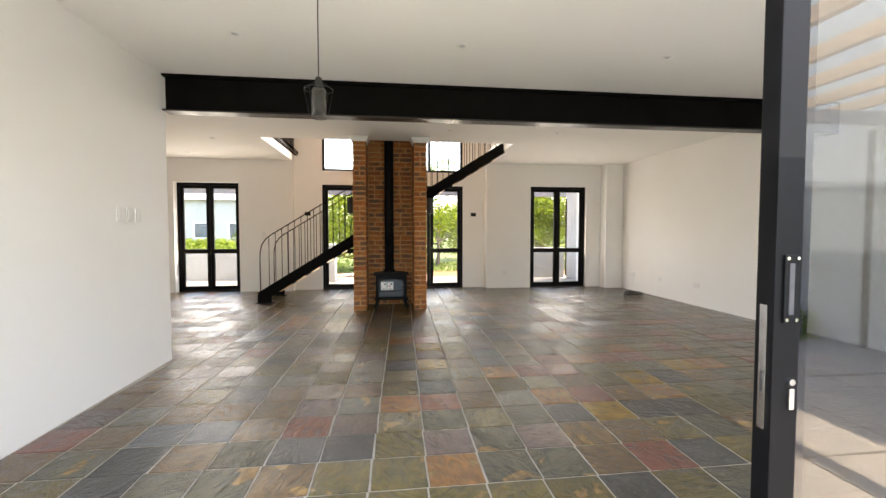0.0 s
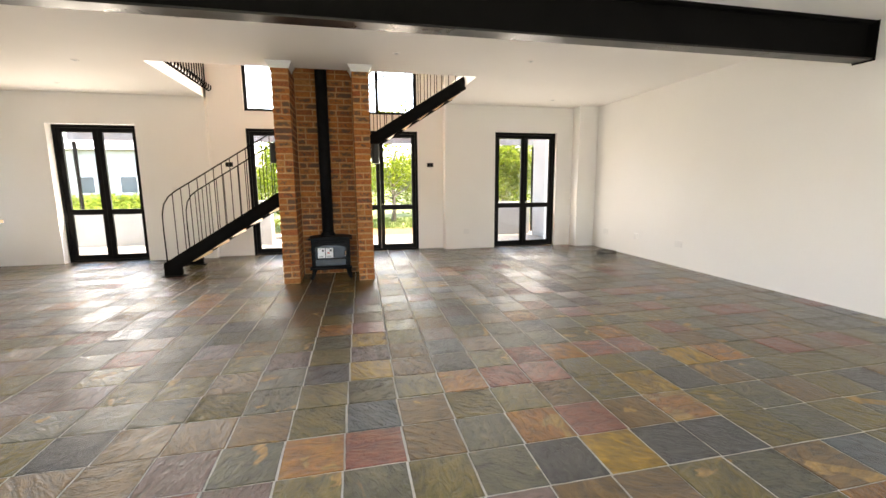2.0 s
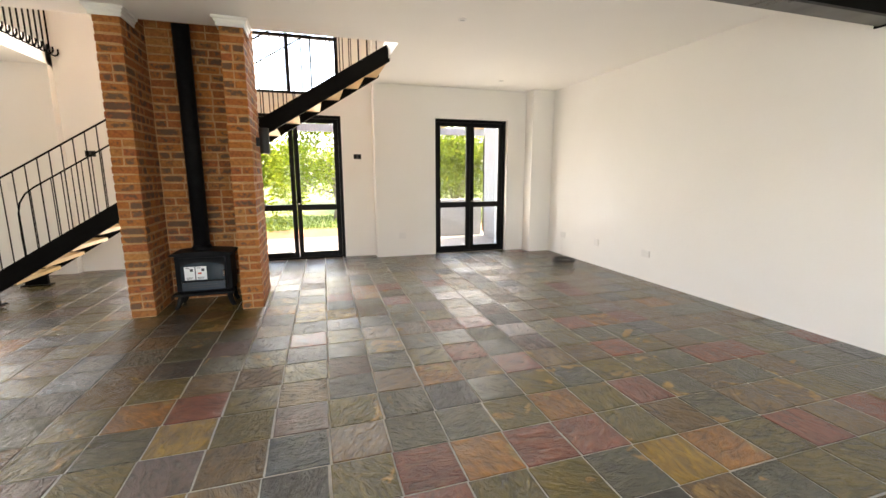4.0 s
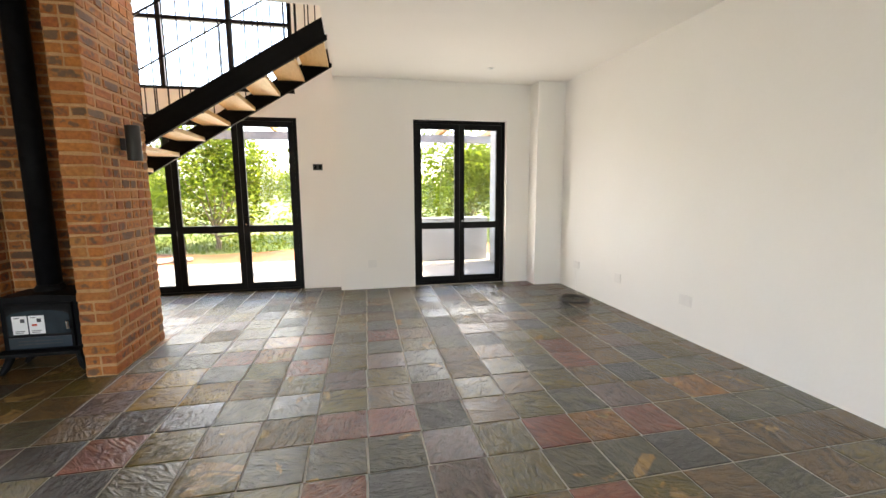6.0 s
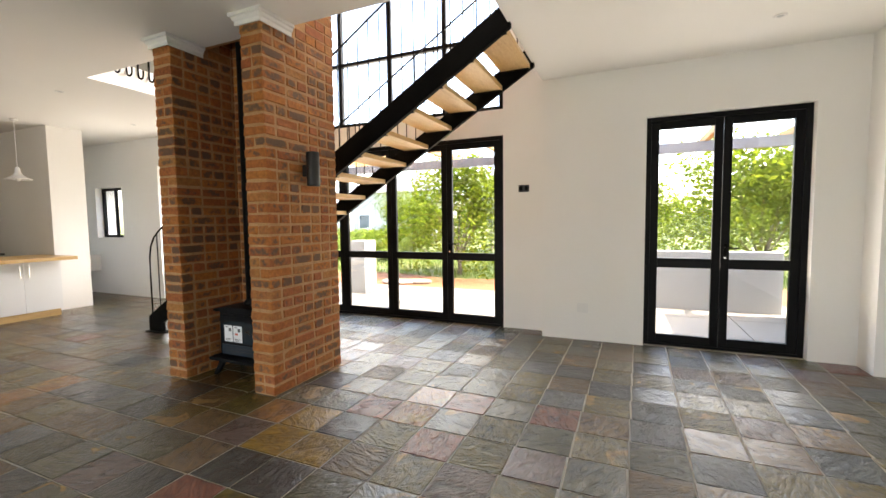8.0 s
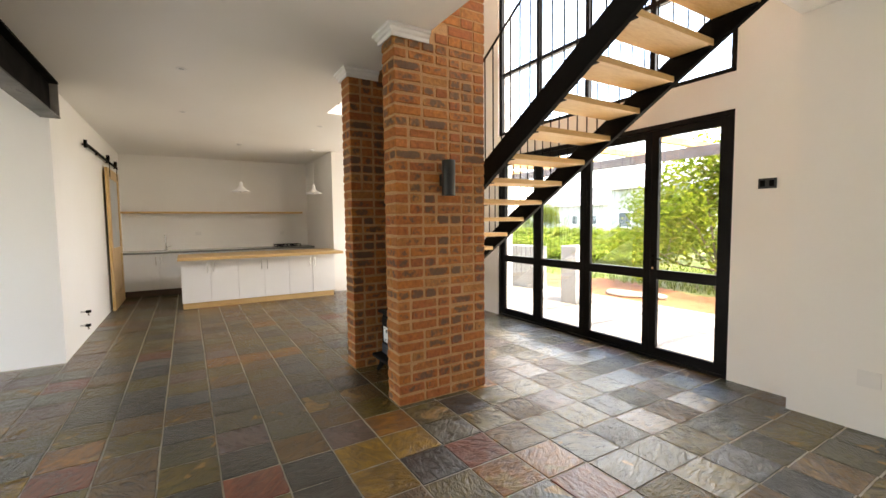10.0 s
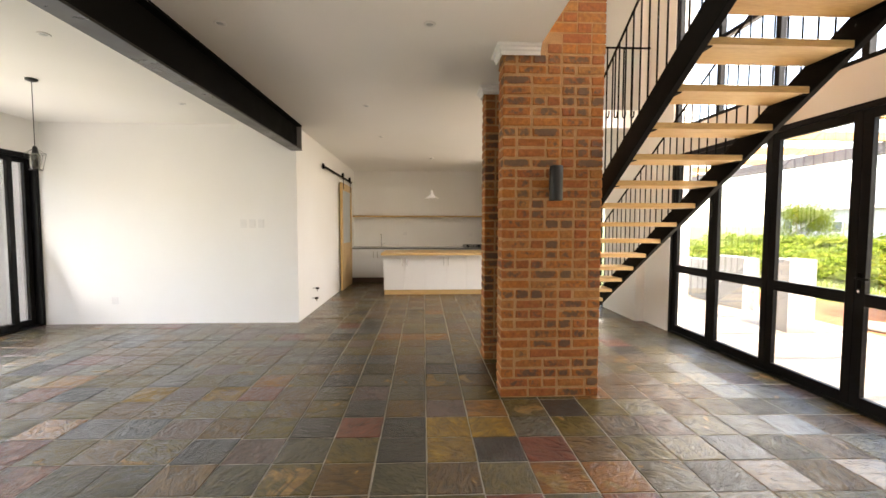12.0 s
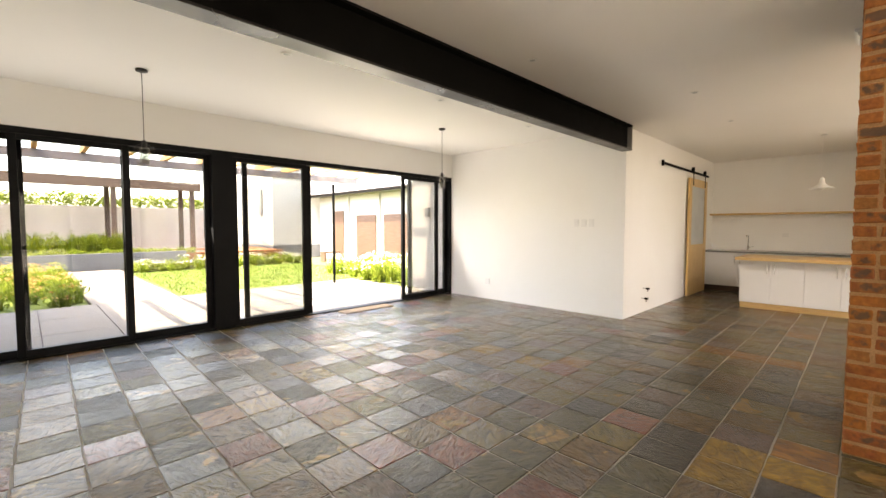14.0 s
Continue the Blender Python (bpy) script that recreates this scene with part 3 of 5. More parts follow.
def stringer(y):
    bm = bmesh.new()
    prof = [(-2.87, 0.0), (-2.62, 0.0), (-2.62, string_top(-2.62) - 0.225), (1.86, string_top(1.86) - 0.225), (1.86, 3.0), (1.82, string_top(1.82)), (-2.87, string_top(-2.87))]
    for dy, t, inset in ((0, 0.05, 0.0),):
        a = [bm.verts.new((x, y - t / 2, z)) for x, z in prof]
        c = [bm.verts.new((x, y + t / 2, z)) for x, z in prof]
        bm.faces.new(a)
        bm.faces.new(c[::-1])
        for i in range(len(prof)):
            j = (i + 1) % len(prof)
            bm.faces.new((a[i], c[i], c[j], a[j]))
    bmesh.ops.recalc_face_normals(bm, faces=bm.faces)
    bmesh.ops.bevel(bm, geom=[e for e in bm.edges], offset=0.004, segments=1, affect="EDGES")
    return bm


part("stringer", stringer(SY0), M_STEEL, st)
part("stringer", stringer(SY1), M_STEEL, st)
part("base_plate", boxes((-2.90, -2.58, SY0 - 0.06, SY0 + 0.06, -0.002, 0.012)), M_STEEL, st)
part("base_plate", boxes((-2.90, -2.58, SY1 - 0.06, SY1 + 0.06, -0.002, 0.012)), M_STEEL, st)
tread_bm = boxes((-0.30, 0, -(SY1 - SY0) / 2 + 0.027, (SY1 - SY0) / 2 - 0.027, 0, 0.045), bevel=0.005)
tread_me = bpy.data.meshes.new("tread")
tread_bm.to_mesh(tread_me)
tread_bm.free()
tread_me.materials.append(M_PINE)
tray_me = bpy.data.meshes.new("tread_bracket")
tray_bm = boxes((-0.29, -0.01, -0.015, 0.015, -0.008, -0.001))
tray_bm.to_mesh(tray_me)
tray_bm.free()
tray_me.materials.append(M_STEEL)
for k in range(16):
    x, z = 1.823 - 0.285 * k, 2.886 - 0.1785 * k
    piece("tread", tread_me, st, (x, (SY0 + SY1) / 2, z))
    for y in (SY0 + 0.0405, SY1 - 0.0405):
        piece("tread_bracket", tray_me, st, (x, y, z))

rod_bm = tube(bmesh.new(), [(0, 0, -0.03), (0, 0, 0.93)], 0.0065, 6)
rod_me = bpy.data.meshes.new("baluster")
rod_bm.to_mesh(rod_me)
rod_bm.free()
rod_me.materials.append(M_STEEL)
RAIL = 0.93
for y in (SY0, SY1):
    n = 38
    for i in range(n):
        x = -2.66 + i * 0.1175
        piece("baluster", rod_me, st, (x, y, string_top(x)))
    pts = [(-2.82, y, string_top(-2.82) - 0.02), (-2.825, y, string_top(-2.82) + 0.45), (-2.82, y, string_top(-2.82) + 0.72), (-2.79, y, string_top(-2.79) + 0.84), (-2.72, y, string_top(-2.72) + 0.91), (-2.62, y, string_top(-2.62) + RAIL)]
    pts += [(x, y, string_top(x) + RAIL) for x in (-1.5, -0.5, 0.5, 1.83)]
    part("handrail", tube(bmesh.new(), pts, 0.010, 8), M_STEEL, st)

# railing of the upper floor along the stair opening
up = thing("landing_railing", (V0 - 0.02, 8.2, SLAB), "black iron landing railing with hooked balusters along the stair opening", "railing")
hook_bm = tube(bmesh.new(), [(-0.10, 0, 0.96), (-0.10, 0, 0.10), (-0.10, 0, -0.02), (-0.085, 0, -0.055), (-0.05, 0, -0.07), (-0.02, 0, -0.06), (-0.006, 0, -0.03), (-0.006, 0, 0.02)], 0.011, 6)
hook_me = bpy.data.meshes.new("baluster")
hook_bm.to_mesh(hook_me)
hook_bm.free()
hook_me.materials.append(M_STEEL)
for i in range(19):
    piece("baluster", hook_me, up, (V0 + 0.10 + 0.012, VY + 0.15 + i * 0.125, SLAB - 0.06))
part("handrail", boxes((V0 - 0.01, V0 + 0.035, VY + 0.1, YB - 0.02, SLAB + 0.90, SLAB + 0.915), bevel=0.003), M_STEEL, up)

# ---- brick chimney ----
COURSE = 0.0845
ch = thing("chimney_breast", (-0.4, 7.2, 0), "orange-red face-brick chimney breast with two fins round a stove recess", "chimney")
PIERS = ((-1.02, -0.80), (0.005, 0.225))
PY0, PY1, BACK = 6.75, 7.61, 7.38
UNIT = (PY1 - PY0) / 7
brick_meshes = {}
rng = random.Random(5)


def brick_mesh(kind, size, variant):
    key = (kind, variant)
    if key in brick_meshes:
        return brick_meshes[key]
    r = random.Random(len(kind) + variant * 31)
    bm = boxes((-size[0] / 2, size[0] / 2, -size[1] / 2, size[1] / 2, -size[2] / 2, size[2] / 2))
    bmesh.ops.bevel(bm, geom=list(bm.edges), offset=0.008, segments=1, affect="EDGES")
    for v in bm.verts:
        v.co += Vector((r.uniform(-1, 1), r.uniform(-1, 1), r.uniform(-1, 1))) * 0.0042
    me = bpy.data.meshes.new("brick")
    bm.to_mesh(me)
    bm.free()
    me.materials.append(M_BRICK)
    brick_meshes[key] = me
    return me


def course_units(r):
    u = [2, 2, 2, 1] if r.random() < 0.22 else [2, 2, 1, 1, 1]
    if r.random() < 0.42:
        u = [1, 1, 1, 1, 1, 2]
    r.shuffle(u)
    return u


BH = COURSE - 0.015
rest = bmesh.new()
for px0, px1 in PIERS:
    core = part("pier", boxes((px0 + 0.007, px1 - 0.007, PY0 + 0.013, PY1 - 0.013, 0, CEIL), (px0 + 0.007, px1 - 0.007, VY + 0.013, PY1 - 0.013, CEIL, 5.6)), M_MORTAR, ch, "sandy mortar joints between the bricks")
    wx = px1 - px0
    for c in range(65):
        z = c * COURSE + COURSE / 2
        y = PY0
        for u in course_units(rng):
            ln = u * UNIT
            cells = [((px0 + px1) / 2, wx, "head")] if u == 1 else [(px0 + wx / 4, wx / 2 - 0.006, "stretch"), (px1 - wx / 4, wx / 2 - 0.006, "stretch")]
            for cx, w, kind in cells:
                if z < CEIL - 0.03:
                    me = brick_mesh(kind, (w, ln - 0.015, BH), rng.randrange(4))
                    piece("brick", me, core, (cx + rng.uniform(-0.002, 0.002), y + ln / 2, z))
                elif y >= VY - 0.02:
                    box(rest, cx - w / 2, cx + w / 2, y + 0.006, y + ln - 0.006, z - BH / 2, z + BH / 2)
            y += ln
core = part("back_wall", boxes((PIERS[0][1] - 0.003, PIERS[1][0] + 0.003, BACK + 0.006, PY1 - 0.02, 0, 5.6)), M_MORTAR, ch, "sandy mortar joints between the bricks")
span = PIERS[1][0] - PIERS[0][1]
for c in range(65):
    z = c * COURSE + COURSE / 2
    x = PIERS[0][1]
    cut = [0.118, 0.234, 0.234, 0.2185] if c % 2 else [0.234, 0.118, 0.234, 0.2185]
    if rng.random() < 0.4:
        rng.shuffle(cut)
    k = span / sum(cut)
    for ln in cut:
        ln *= k
        if z < CEIL - 0.03:
            piece("brick", brick_mesh("back%d" % round(ln * 1000), (ln - 0.012, 0.106, BH), rng.randrange(3)), core, (x + ln / 2, BACK + 0.053, z))
        else:
            box(rest, x + 0.006, x + ln - 0.006, BACK, BACK + 0.1, z - BH / 2, z + BH / 2)
        x += ln
up_br = part("upper_bricks", rest, M_BRICKREST, ch)
tagged(up_br, kind="stuff")


def cornice(x0, x1, y0, y1, z):
    """A stepped moulding swept round a pier's head, open at the back."""
    bm = bmesh.new()
    prof = [(0.0065, 0.0), (0.018, 0.0), (0.018, 0.030), (0.030, 0.040), (0.034, 0.058), (0.05, 0.064), (0.05, 0.086), (0.0065, 0.086)]
    rows = [[bm.verts.new((x, y, z + h)) for x, y in ((x0 - o, y1), (x0 - o, y0 - o), (x1 + o, y0 - o), (x1 + o, y1))] for o, h in prof]
    for a, c in zip(rows, rows[1:] + rows[:1]):
        for k in range(3):
            bm.faces.new((a[k], a[k + 1], c[k + 1], c[k]))
    bm.faces.new([r[0] for r in rows])
    bm.faces.new([r[3] for r in rows][::-1])
    bmesh.ops.recalc_face_normals(bm, faces=bm.faces)
    return bm


for px0, px1 in PIERS:
    part("cornice", cornice(px0, px1, PY0, VY - 0.003, CEIL - 0.088), M_TRIM, ch, "white plaster cornice at the pier's head")

# unseen block added above the ceiling to keep the stove recess dark
part("upper_breast", boxes((PIERS[0][1] - 0.004, PIERS[1][0] + 0.004, VY + 0.004, VY + 0.05, CEIL + 0.01, 5.6)), M_MORTAR, ch, "unseen panel keeping light from above out of the stove recess")

# ---- wood stove ----
sv = thing("wood_stove", (-0.39, 7.12, 0), "black cast-iron wood stove with energy labels on its glass door", "stove")
sx0, sx1, sy0, sy1 = -0.68, -0.09, 6.98, 7.33
part("body", boxes((sx0 + 0.02, sx1 - 0.02, sy0 + 0.02, sy1, 0.16, 0.575), bevel=0.012), M_IRON, sv)
bm = bmesh.new()
crown = [(sx0 - 0.015, 0.575), (sx1 + 0.015, 0.575), (sx1 + 0.015, 0.59)] + [(sx1 + 0.005 - (sx1 - sx0 + 0.01) * k / 10, 0.598 + 0.022 * math.sin(math.pi * k / 10)) for k in range(11)] + [(sx0 - 0.015, 0.59)]
near = [bm.verts.new((x, sy0 - 0.015, z)) for x, z in crown]
back = [bm.verts.new((x, sy1 + 0.01, z)) for x, z in crown]
bm.faces.new(near)
bm.faces.new(back[::-1])
for k in range(len(crown)):
    bm.faces.new((near[k], back[k], back[(k + 1) % len(crown)], near[(k + 1) % len(crown)]))
bmesh.ops.recalc_face_normals(bm, faces=bm.faces)
part("top_plate", bm, M_IRON, sv, "gently domed cast-iron top plate")
part("ash_lip", boxes((sx0, sx1, sy0 - 0.09, sy0 + 0.04, 0.15, 0.178), bevel=0.008), M_IRON, sv)
for x in (sx0 + 0.06, sx1 - 0.06):
    for y in (sy0 + 0.03, sy1 - 0.05):
        bm = tube(bmesh.new(), [(x, y, 0.16), (x + (0.012 if x > -0.39 else -0.012), y - 0.03, 0.09), (x + (0.03 if x > -0.39 else -0.03), y - 0.05, 0.035), (x + (0.055 if x > -0.39 else -0.055), y - 0.06, 0.0)], 0.034, 8, taper=0.02)
        part("leg", bm, M_IRON, sv)
door = part("door", boxes((sx0 + 0.07, sx1 - 0.07, sy0 - 0.008, sy0 + 0.02, 0.185, 0.55), bevel=0.008), M_IRON, sv)
bm = bmesh.new()
arch = [(-0.60, 0.305), (-0.18, 0.305), (-0.18, 0.45)] + [(-0.39 + 0.21 * math.cos(a), 0.45 + 0.05 * math.sin(a)) for a in [math.pi * i / 12 for i in range(1, 12)]] + [(-0.60, 0.45)]
f = bm.faces.new([bm.verts.new((x, sy0 - 0.0095, z)) for x, z in arch])
ext = bmesh.ops.extrude_face_region(bm, geom=[f])
for v in [g for g in ext["geom"] if isinstance(g, bmesh.types.BMVert)]:
    v.co.y += 0.006
bmesh.ops.recalc_face_normals(bm, faces=bm.faces)
part("door_glass", bm, M_STOVEGLASS, door, "dark arched stove glass")
part("ash_panel", boxes((-0.60, -0.18, sy0 - 0.016, sy0 - 0.006, 0.195, 0.285), bevel=0.004), M_STOVEBLUE, door, "blue-black enamelled ash panel")
for z in (0.225, 0.25):
    part("vent_slot", boxes((-0.54, -0.24, sy0 - 0.018, sy0 - 0.0145, z, z + 0.008)), M_INK, door)
part("door_handle", tube(bmesh.new(), [(sx1 - 0.09, sy0 - 0.01, 0.35), (sx1 - 0.09, sy0 - 0.04, 0.35), (sx1 - 0.09, sy0 - 0.045, 0.41)], 0.009), M_CHROME, door, "steel door handle")
part("flue_collar", lathe(bmesh.new(), [(0.105, 0), (0.105, 0.03), (0.09, 0.05), (0.085, 0.06)], (-0.42, 7.20, 0.606)), M_IRON, sv)
part("flue_pipe", lathe(bmesh.new(), [(0.082, 0), (0.082, 1.0), (0.084, 1.005), (0.084, 1.045), (0.082, 1.05), (0.082, 4.7)], (-0.42, 7.20, 0.655)), M_IRON, sv, "straight matt black flue pipe")
for i, (x, w) in enumerate(((-0.565, 0.10), (-0.455, 0.105))):
    lab = part("energy_label", boxes((x, x + w, sy0 - 0.0125, sy0 - 0.0115, 0.312, 0.458)), M_PAPER, door, "white paper energy label")
    for u0, u1, v0, v1 in ((0.055, 0.085, 0.405, 0.435), (0.015, 0.08, 0.335, 0.34), (0.015, 0.07, 0.322, 0.327), (0.015, 0.05, 0.44, 0.446)):
        part("print_block", boxes((x + u0, x + u1, sy0 - 0.0135, sy0 - 0.0127, v0, v1)), M_INK, lab)
    if i:
        part("print_block", boxes((x + 0.02, x + 0.055, sy0 - 0.0135, sy0 - 0.0127, 0.375, 0.392)), M_REDINK, lab)


# ---- wall lamps on the chimney ----
def wall_lamp(x, side):
    y, z = 7.18, 1.80
    t = thing("wall_lamp", (x, y, z), "black cylindrical up-down wall lamp on the brick pier", "wall lamp", group="chimney wall lamps")
    cx = x + side * 0.085
    part("body", lathe(bmesh.new(), [(0.028, -0.13), (0.052, -0.13), (0.054, -0.126), (0.054, 0.146), (0.052, 0.15), (0.028, 0.15)], (cx, y, z), 20), M_BLACK, t)
    part("bracket", boxes((min(x, x + side * 0.04), max(x, x + side * 0.04), y - 0.035, y + 0.035, z - 0.05, z + 0.045), bevel=0.004), M_BLACK, t)


wall_lamp(0.2265, 1)
wall_lamp(-1.0215, -1)


# ---- lamps under the ceiling ----
def cage_pendant(x, y):
    t = thing("pendant_lamp", (x, y, CEIL), "smoked glass pendant lamp in a black wire cage", "pendant lamp", group="front pendants")
    part("ceiling_rose", lathe(bmesh.new(), [(0.05, -0.002), (0.05, -0.02), (0.02, -0.03)], (x, y, CEIL)), M_BLACK, t)
    part("cord", tube(bmesh.new(), [(x, y, CEIL - 0.02), (x, y, 2.24)], 0.0035, 6), M_BLACK, t)
    part("socket", lathe(bmesh.new(), [(0.010, 0.05), (0.020, 0.04), (0.022, 0.0), (0.026, -0.01), (0.026, -0.02)], (x, y, 2.215)), M_BLACK, t)
    part("shade", lathe(bmesh.new(), [(0.026, 0.0), (0.040, -0.015), (0.043, -0.03), (0.043, -0.165), (0.040, -0.165), (0.040, -0.03), (0.024, -0.004)], (x, y, 2.20)), M_SMOKE, t, "smoked glass cylinder shade")
    part("bulb", lathe(bmesh.new(), [(0.008, 0), (0.012, -0.025), (0.015, -0.055), (0.011, -0.10), (0.004, -0.11)], (x, y, 2.19), 14), M_SMOKE, t, "unlit filament bulb")
    for k in range(6):
        c, d = math.cos(math.pi * k / 3), math.sin(math.pi * k / 3)
        part("cage_wire", tube(bmesh.new(), [(x + 0.02 * c, y + 0.02 * d, 2.235), (x + 0.085 * c, y + 0.085 * d, 2.19), (x + 0.052 * c, y + 0.052 * d, 2.025)], 0.0022, 5), M_BLACK, t)
    for rad, z in ((0.085, 2.19), (0.052, 2.025)):
        part("cage_ring", tube(bmesh.new(), [(x + rad * math.cos(math.pi * k / 6), y + rad * math.sin(math.pi * k / 6), z) for k in range(13)], 0.0022, 5), M_BLACK, t)


cage_pendant(-0.81, 2.15)
cage_pendant(2.955, 1.83)


def bell_pendant(x, y):
    t = thing("kitchen_pendant", (x, y, CEIL), "white enamel bell pendant lamp over the kitchen island", "pendant lamp", group="kitchen pendants")
    part("ceiling_rose", lathe(bmesh.new(), [(0.045, -0.002), (0.045, -0.02), (0.015, -0.03)], (x, y, CEIL)), M_WHITEPL, t)
    part("cord", tube(bmesh.new(), [(x, y, CEIL - 0.02), (x, y, 2.22)], 0.003, 6), M_WHITEPL, t)
    part("shade", lathe(bmesh.new(), [(0.012, 0.18), (0.03, 0.16), (0.036, 0.10), (0.06, 0.055), (0.12, 0.02), (0.165, 0.0), (0.16, -0.004), (0.115, 0.014), (0.055, 0.047), (0.03, 0.09), (0.01, 0.15)], (x, y, 2.06)), M_CAB, t)
    part("bulb", lathe(bmesh.new(), [(0.015, 0.06), (0.03, 0.02), (0.032, 0.0), (0.02, -0.022), (0.004, -0.03)], (x, y, 2.06), 14), M_WHITEPL, t, "unlit white bulb")


bell_pendant(-5.55, 6.28)
bell_pendant(-5.55, 7.62)

dl = thing("downlight", (-1.63, 3.17, CEIL), "small round white recessed downlight, unlit", "downlight", group="ceiling downlights")
part("trim_ring", lathe(bmesh.new(), [(0.045, -0.0015), (0.045, -0.006), (0.03, -0.009), (0.028, -0.004)], (-1.63, 3.17, CEIL), 20), M_WHITEPL, dl)
part("lens", lathe(bmesh.new(), [(0.027, -0.003), (0.02, -0.007), (0.003, -0.008)], (-1.63, 3.17, CEIL), 14), M_FROST, dl)
for x, y in ((0.23, 3.17), (2.13, 3.17), (4.0, 3.17), (0.48, 4.62), (2.3, 4.62), (0.54, 6.15), (2.3, 6.15), (3.82, 8.52), (-1.6, 5.4), (-3.4, 5.4), (-3.4, 7.2), (-4.4, 8.6)):
    copy_thing(dl, pose(x, y, CEIL))

# ---- kitchen ----
def bar_handle(bm, x, y, z0, z1, out=1):
    tube(bm, [(x, y, z0), (x, y, z1)], 0.006, 8)
    for z in (z0 + 0.02, z1 - 0.02):
        tube(bm, [(x - out * 0.03, y, z), (x, y, z)], 0.004, 6)
    return bm


def cabinet(name, x0, x1, y0, y1, z0, z1, label, group, handle_side):
    t = thing(name, ((x0 + x1) / 2, (y0 + y1) / 2, 0), label, "cabinet", group=group)
    part("body", boxes((x0, x1 - 0.022, y0 + 0.001, y1 - 0.001, z0, z1)), M_CAB, t)
    d = part("door", boxes((x1 - 0.02, x1, y0 + 0.002, y1 - 0.002, z0 + 0.003, z1 - 0.003), bevel=0.0015), M_CAB, t)
    hy = y0 + 0.05 if handle_side < 0 else y1 - 0.05
    part("handle", bar_handle(bmesh.new(), x1 + 0.03, hy, z1 - 0.23, z1 - 0.06), M_CHROME, d, "brushed steel bar handle")


IX0, IX1, IY0, IY1 = -6.02, -5.20, 5.26, 7.90
n = 6
for i in range(n):
    a = IY0 + (IY1 - IY0) * i / n
    cabinet("island_cabinet", IX0, IX1, a, a + (IY1 - IY0) / n, 0.10, 0.85, "white lacquered island cabinet with a bar handle", "island cabinets", 1 if i % 2 == 0 else -1)
pl = put("island_plinth", boxes((IX0 + 0.04, IX1 - 0.03, IY0 + 0.01, IY1 - 0.02, 0, 0.099)), M_PINE, "pale pine plinth under the kitchen island", "plinth", base=(-5.6, 6.6, 0))
put("island_worktop", boxes((IX0 - 0.05, IX1 + 0.22, IY0 - 0.04, IY1 + 0.12, 0.851, 0.90), bevel=0.006), M_PINE, "thick pale pine worktop on the kitchen island", "worktop", base=(-5.6, 6.6, 0.851))

CX1 = -7.22
ny = 6
for i in range(ny):
    a = YW + 0.01 + (8.01 - YW - 0.01) * i / ny
    cabinet("base_cabinet", KX + 0.01, CX1, a, a + (8.01 - YW - 0.01) / ny, 0.12, 0.86, "white lacquered kitchen base cabinet with a bar handle", "base cabinets", 1 if i % 2 == 0 else -1)
put("cabinet_plinth", boxes((KX + 0.02, CX1 - 0.05, YW + 0.012, 8.008, 0, 0.119)), M_GARAGE, "brown recessed plinth under the base cabinets", "plinth", base=(-7.5, 6.1, 0))
wt = thing("worktop", (-7.5, 6.1, 0.861), "pale stone kitchen worktop with a dark grey edge", "worktop")
part("slab", boxes((KX + 0.002, CX1 + 0.018, YW + 0.002, 8.018, 0.861, 0.90)), M_COUNTER, wt)
part("edge_strip", boxes((CX1 + 0.0185, CX1 + 0.026, YW + 0.002, 8.018, 0.862, 0.899)), M_COUNTEDGE, wt, "dark grey edge strip")
put("wall_shelf", boxes((KX + 0.001, KX + 0.26, YW + 0.003, 7.85, 1.695, 1.735), bevel=0.003), M_PINE, "long pale pine shelf on the kitchen wall", "shelf", base=(KX + 0.1, 6, 1.695))
tp = thing("kitchen_tap", (-7.62, 4.98, 0.90), "tall chrome kitchen tap on the worktop", "tap")
part("base", lathe(bmesh.new(), [(0.028, 0), (0.028, 0.02), (0.02, 0.03), (0.02, 0.10)], (-7.62, 4.98, 0.90)), M_CHROME, tp)
part("spout", tube(bmesh.new(), [(-7.62, 4.98, 0.99), (-7.62, 4.98, 1.20), (-7.60, 4.98, 1.235), (-7.45, 4.98, 1.24), (-7.42, 4.98, 1.22)], 0.012), M_CHROME, tp)
part("lever", tube(bmesh.new(), [(-7.62, 5.0, 0.97), (-7.60, 5.08, 1.0)], 0.007), M_CHROME, tp)
hb = thing("gas_hob", (-7.52, 7.45, 0.90), "black gas hob with cast-iron pan supports set in the worktop", "hob")
part("plate", boxes((-7.78, -7.28, 7.16, 7.74, 0.9005, 0.912), bevel=0.004), M_BLACK, hb)
for y in (7.30, 7.60):
    bm = boxes((-7.76, -7.30, y - 0.12, y - 0.105, 0.945, 0.96), (-7.76, -7.30, y + 0.105, y + 0.12, 0.945, 0.96), (-7.66, -7.645, y - 0.105, y + 0.105, 0.945, 0.96), (-7.43, -7.415, y - 0.105, y + 0.105, 0.945, 0.96))
    for x in (-7.75, -7.32):
        for yy in (y - 0.112, y + 0.112):
            box(bm, x - 0.008, x + 0.008, yy - 0.007, yy + 0.007, 0.912, 0.945)
    part("pan_support", bm, M_IRON, hb)
    for x in (-7.65, -7.42):
        part("burner", lathe(bmesh.new(), [(0.045, 0), (0.045, 0.012), (0.03, 0.022), (0.005, 0.024)], (x, y, 0.912), 16), M_IRON, hb)
pb = put("wall_box", boxes((-7.28, -6.96, 9.10, 9.359, 0.46, 0.78), bevel=0.01), M_WHITEPL, "cream wall-hung box in the passage", "cabinet", base=(-7.1, 9.36, 0.46))

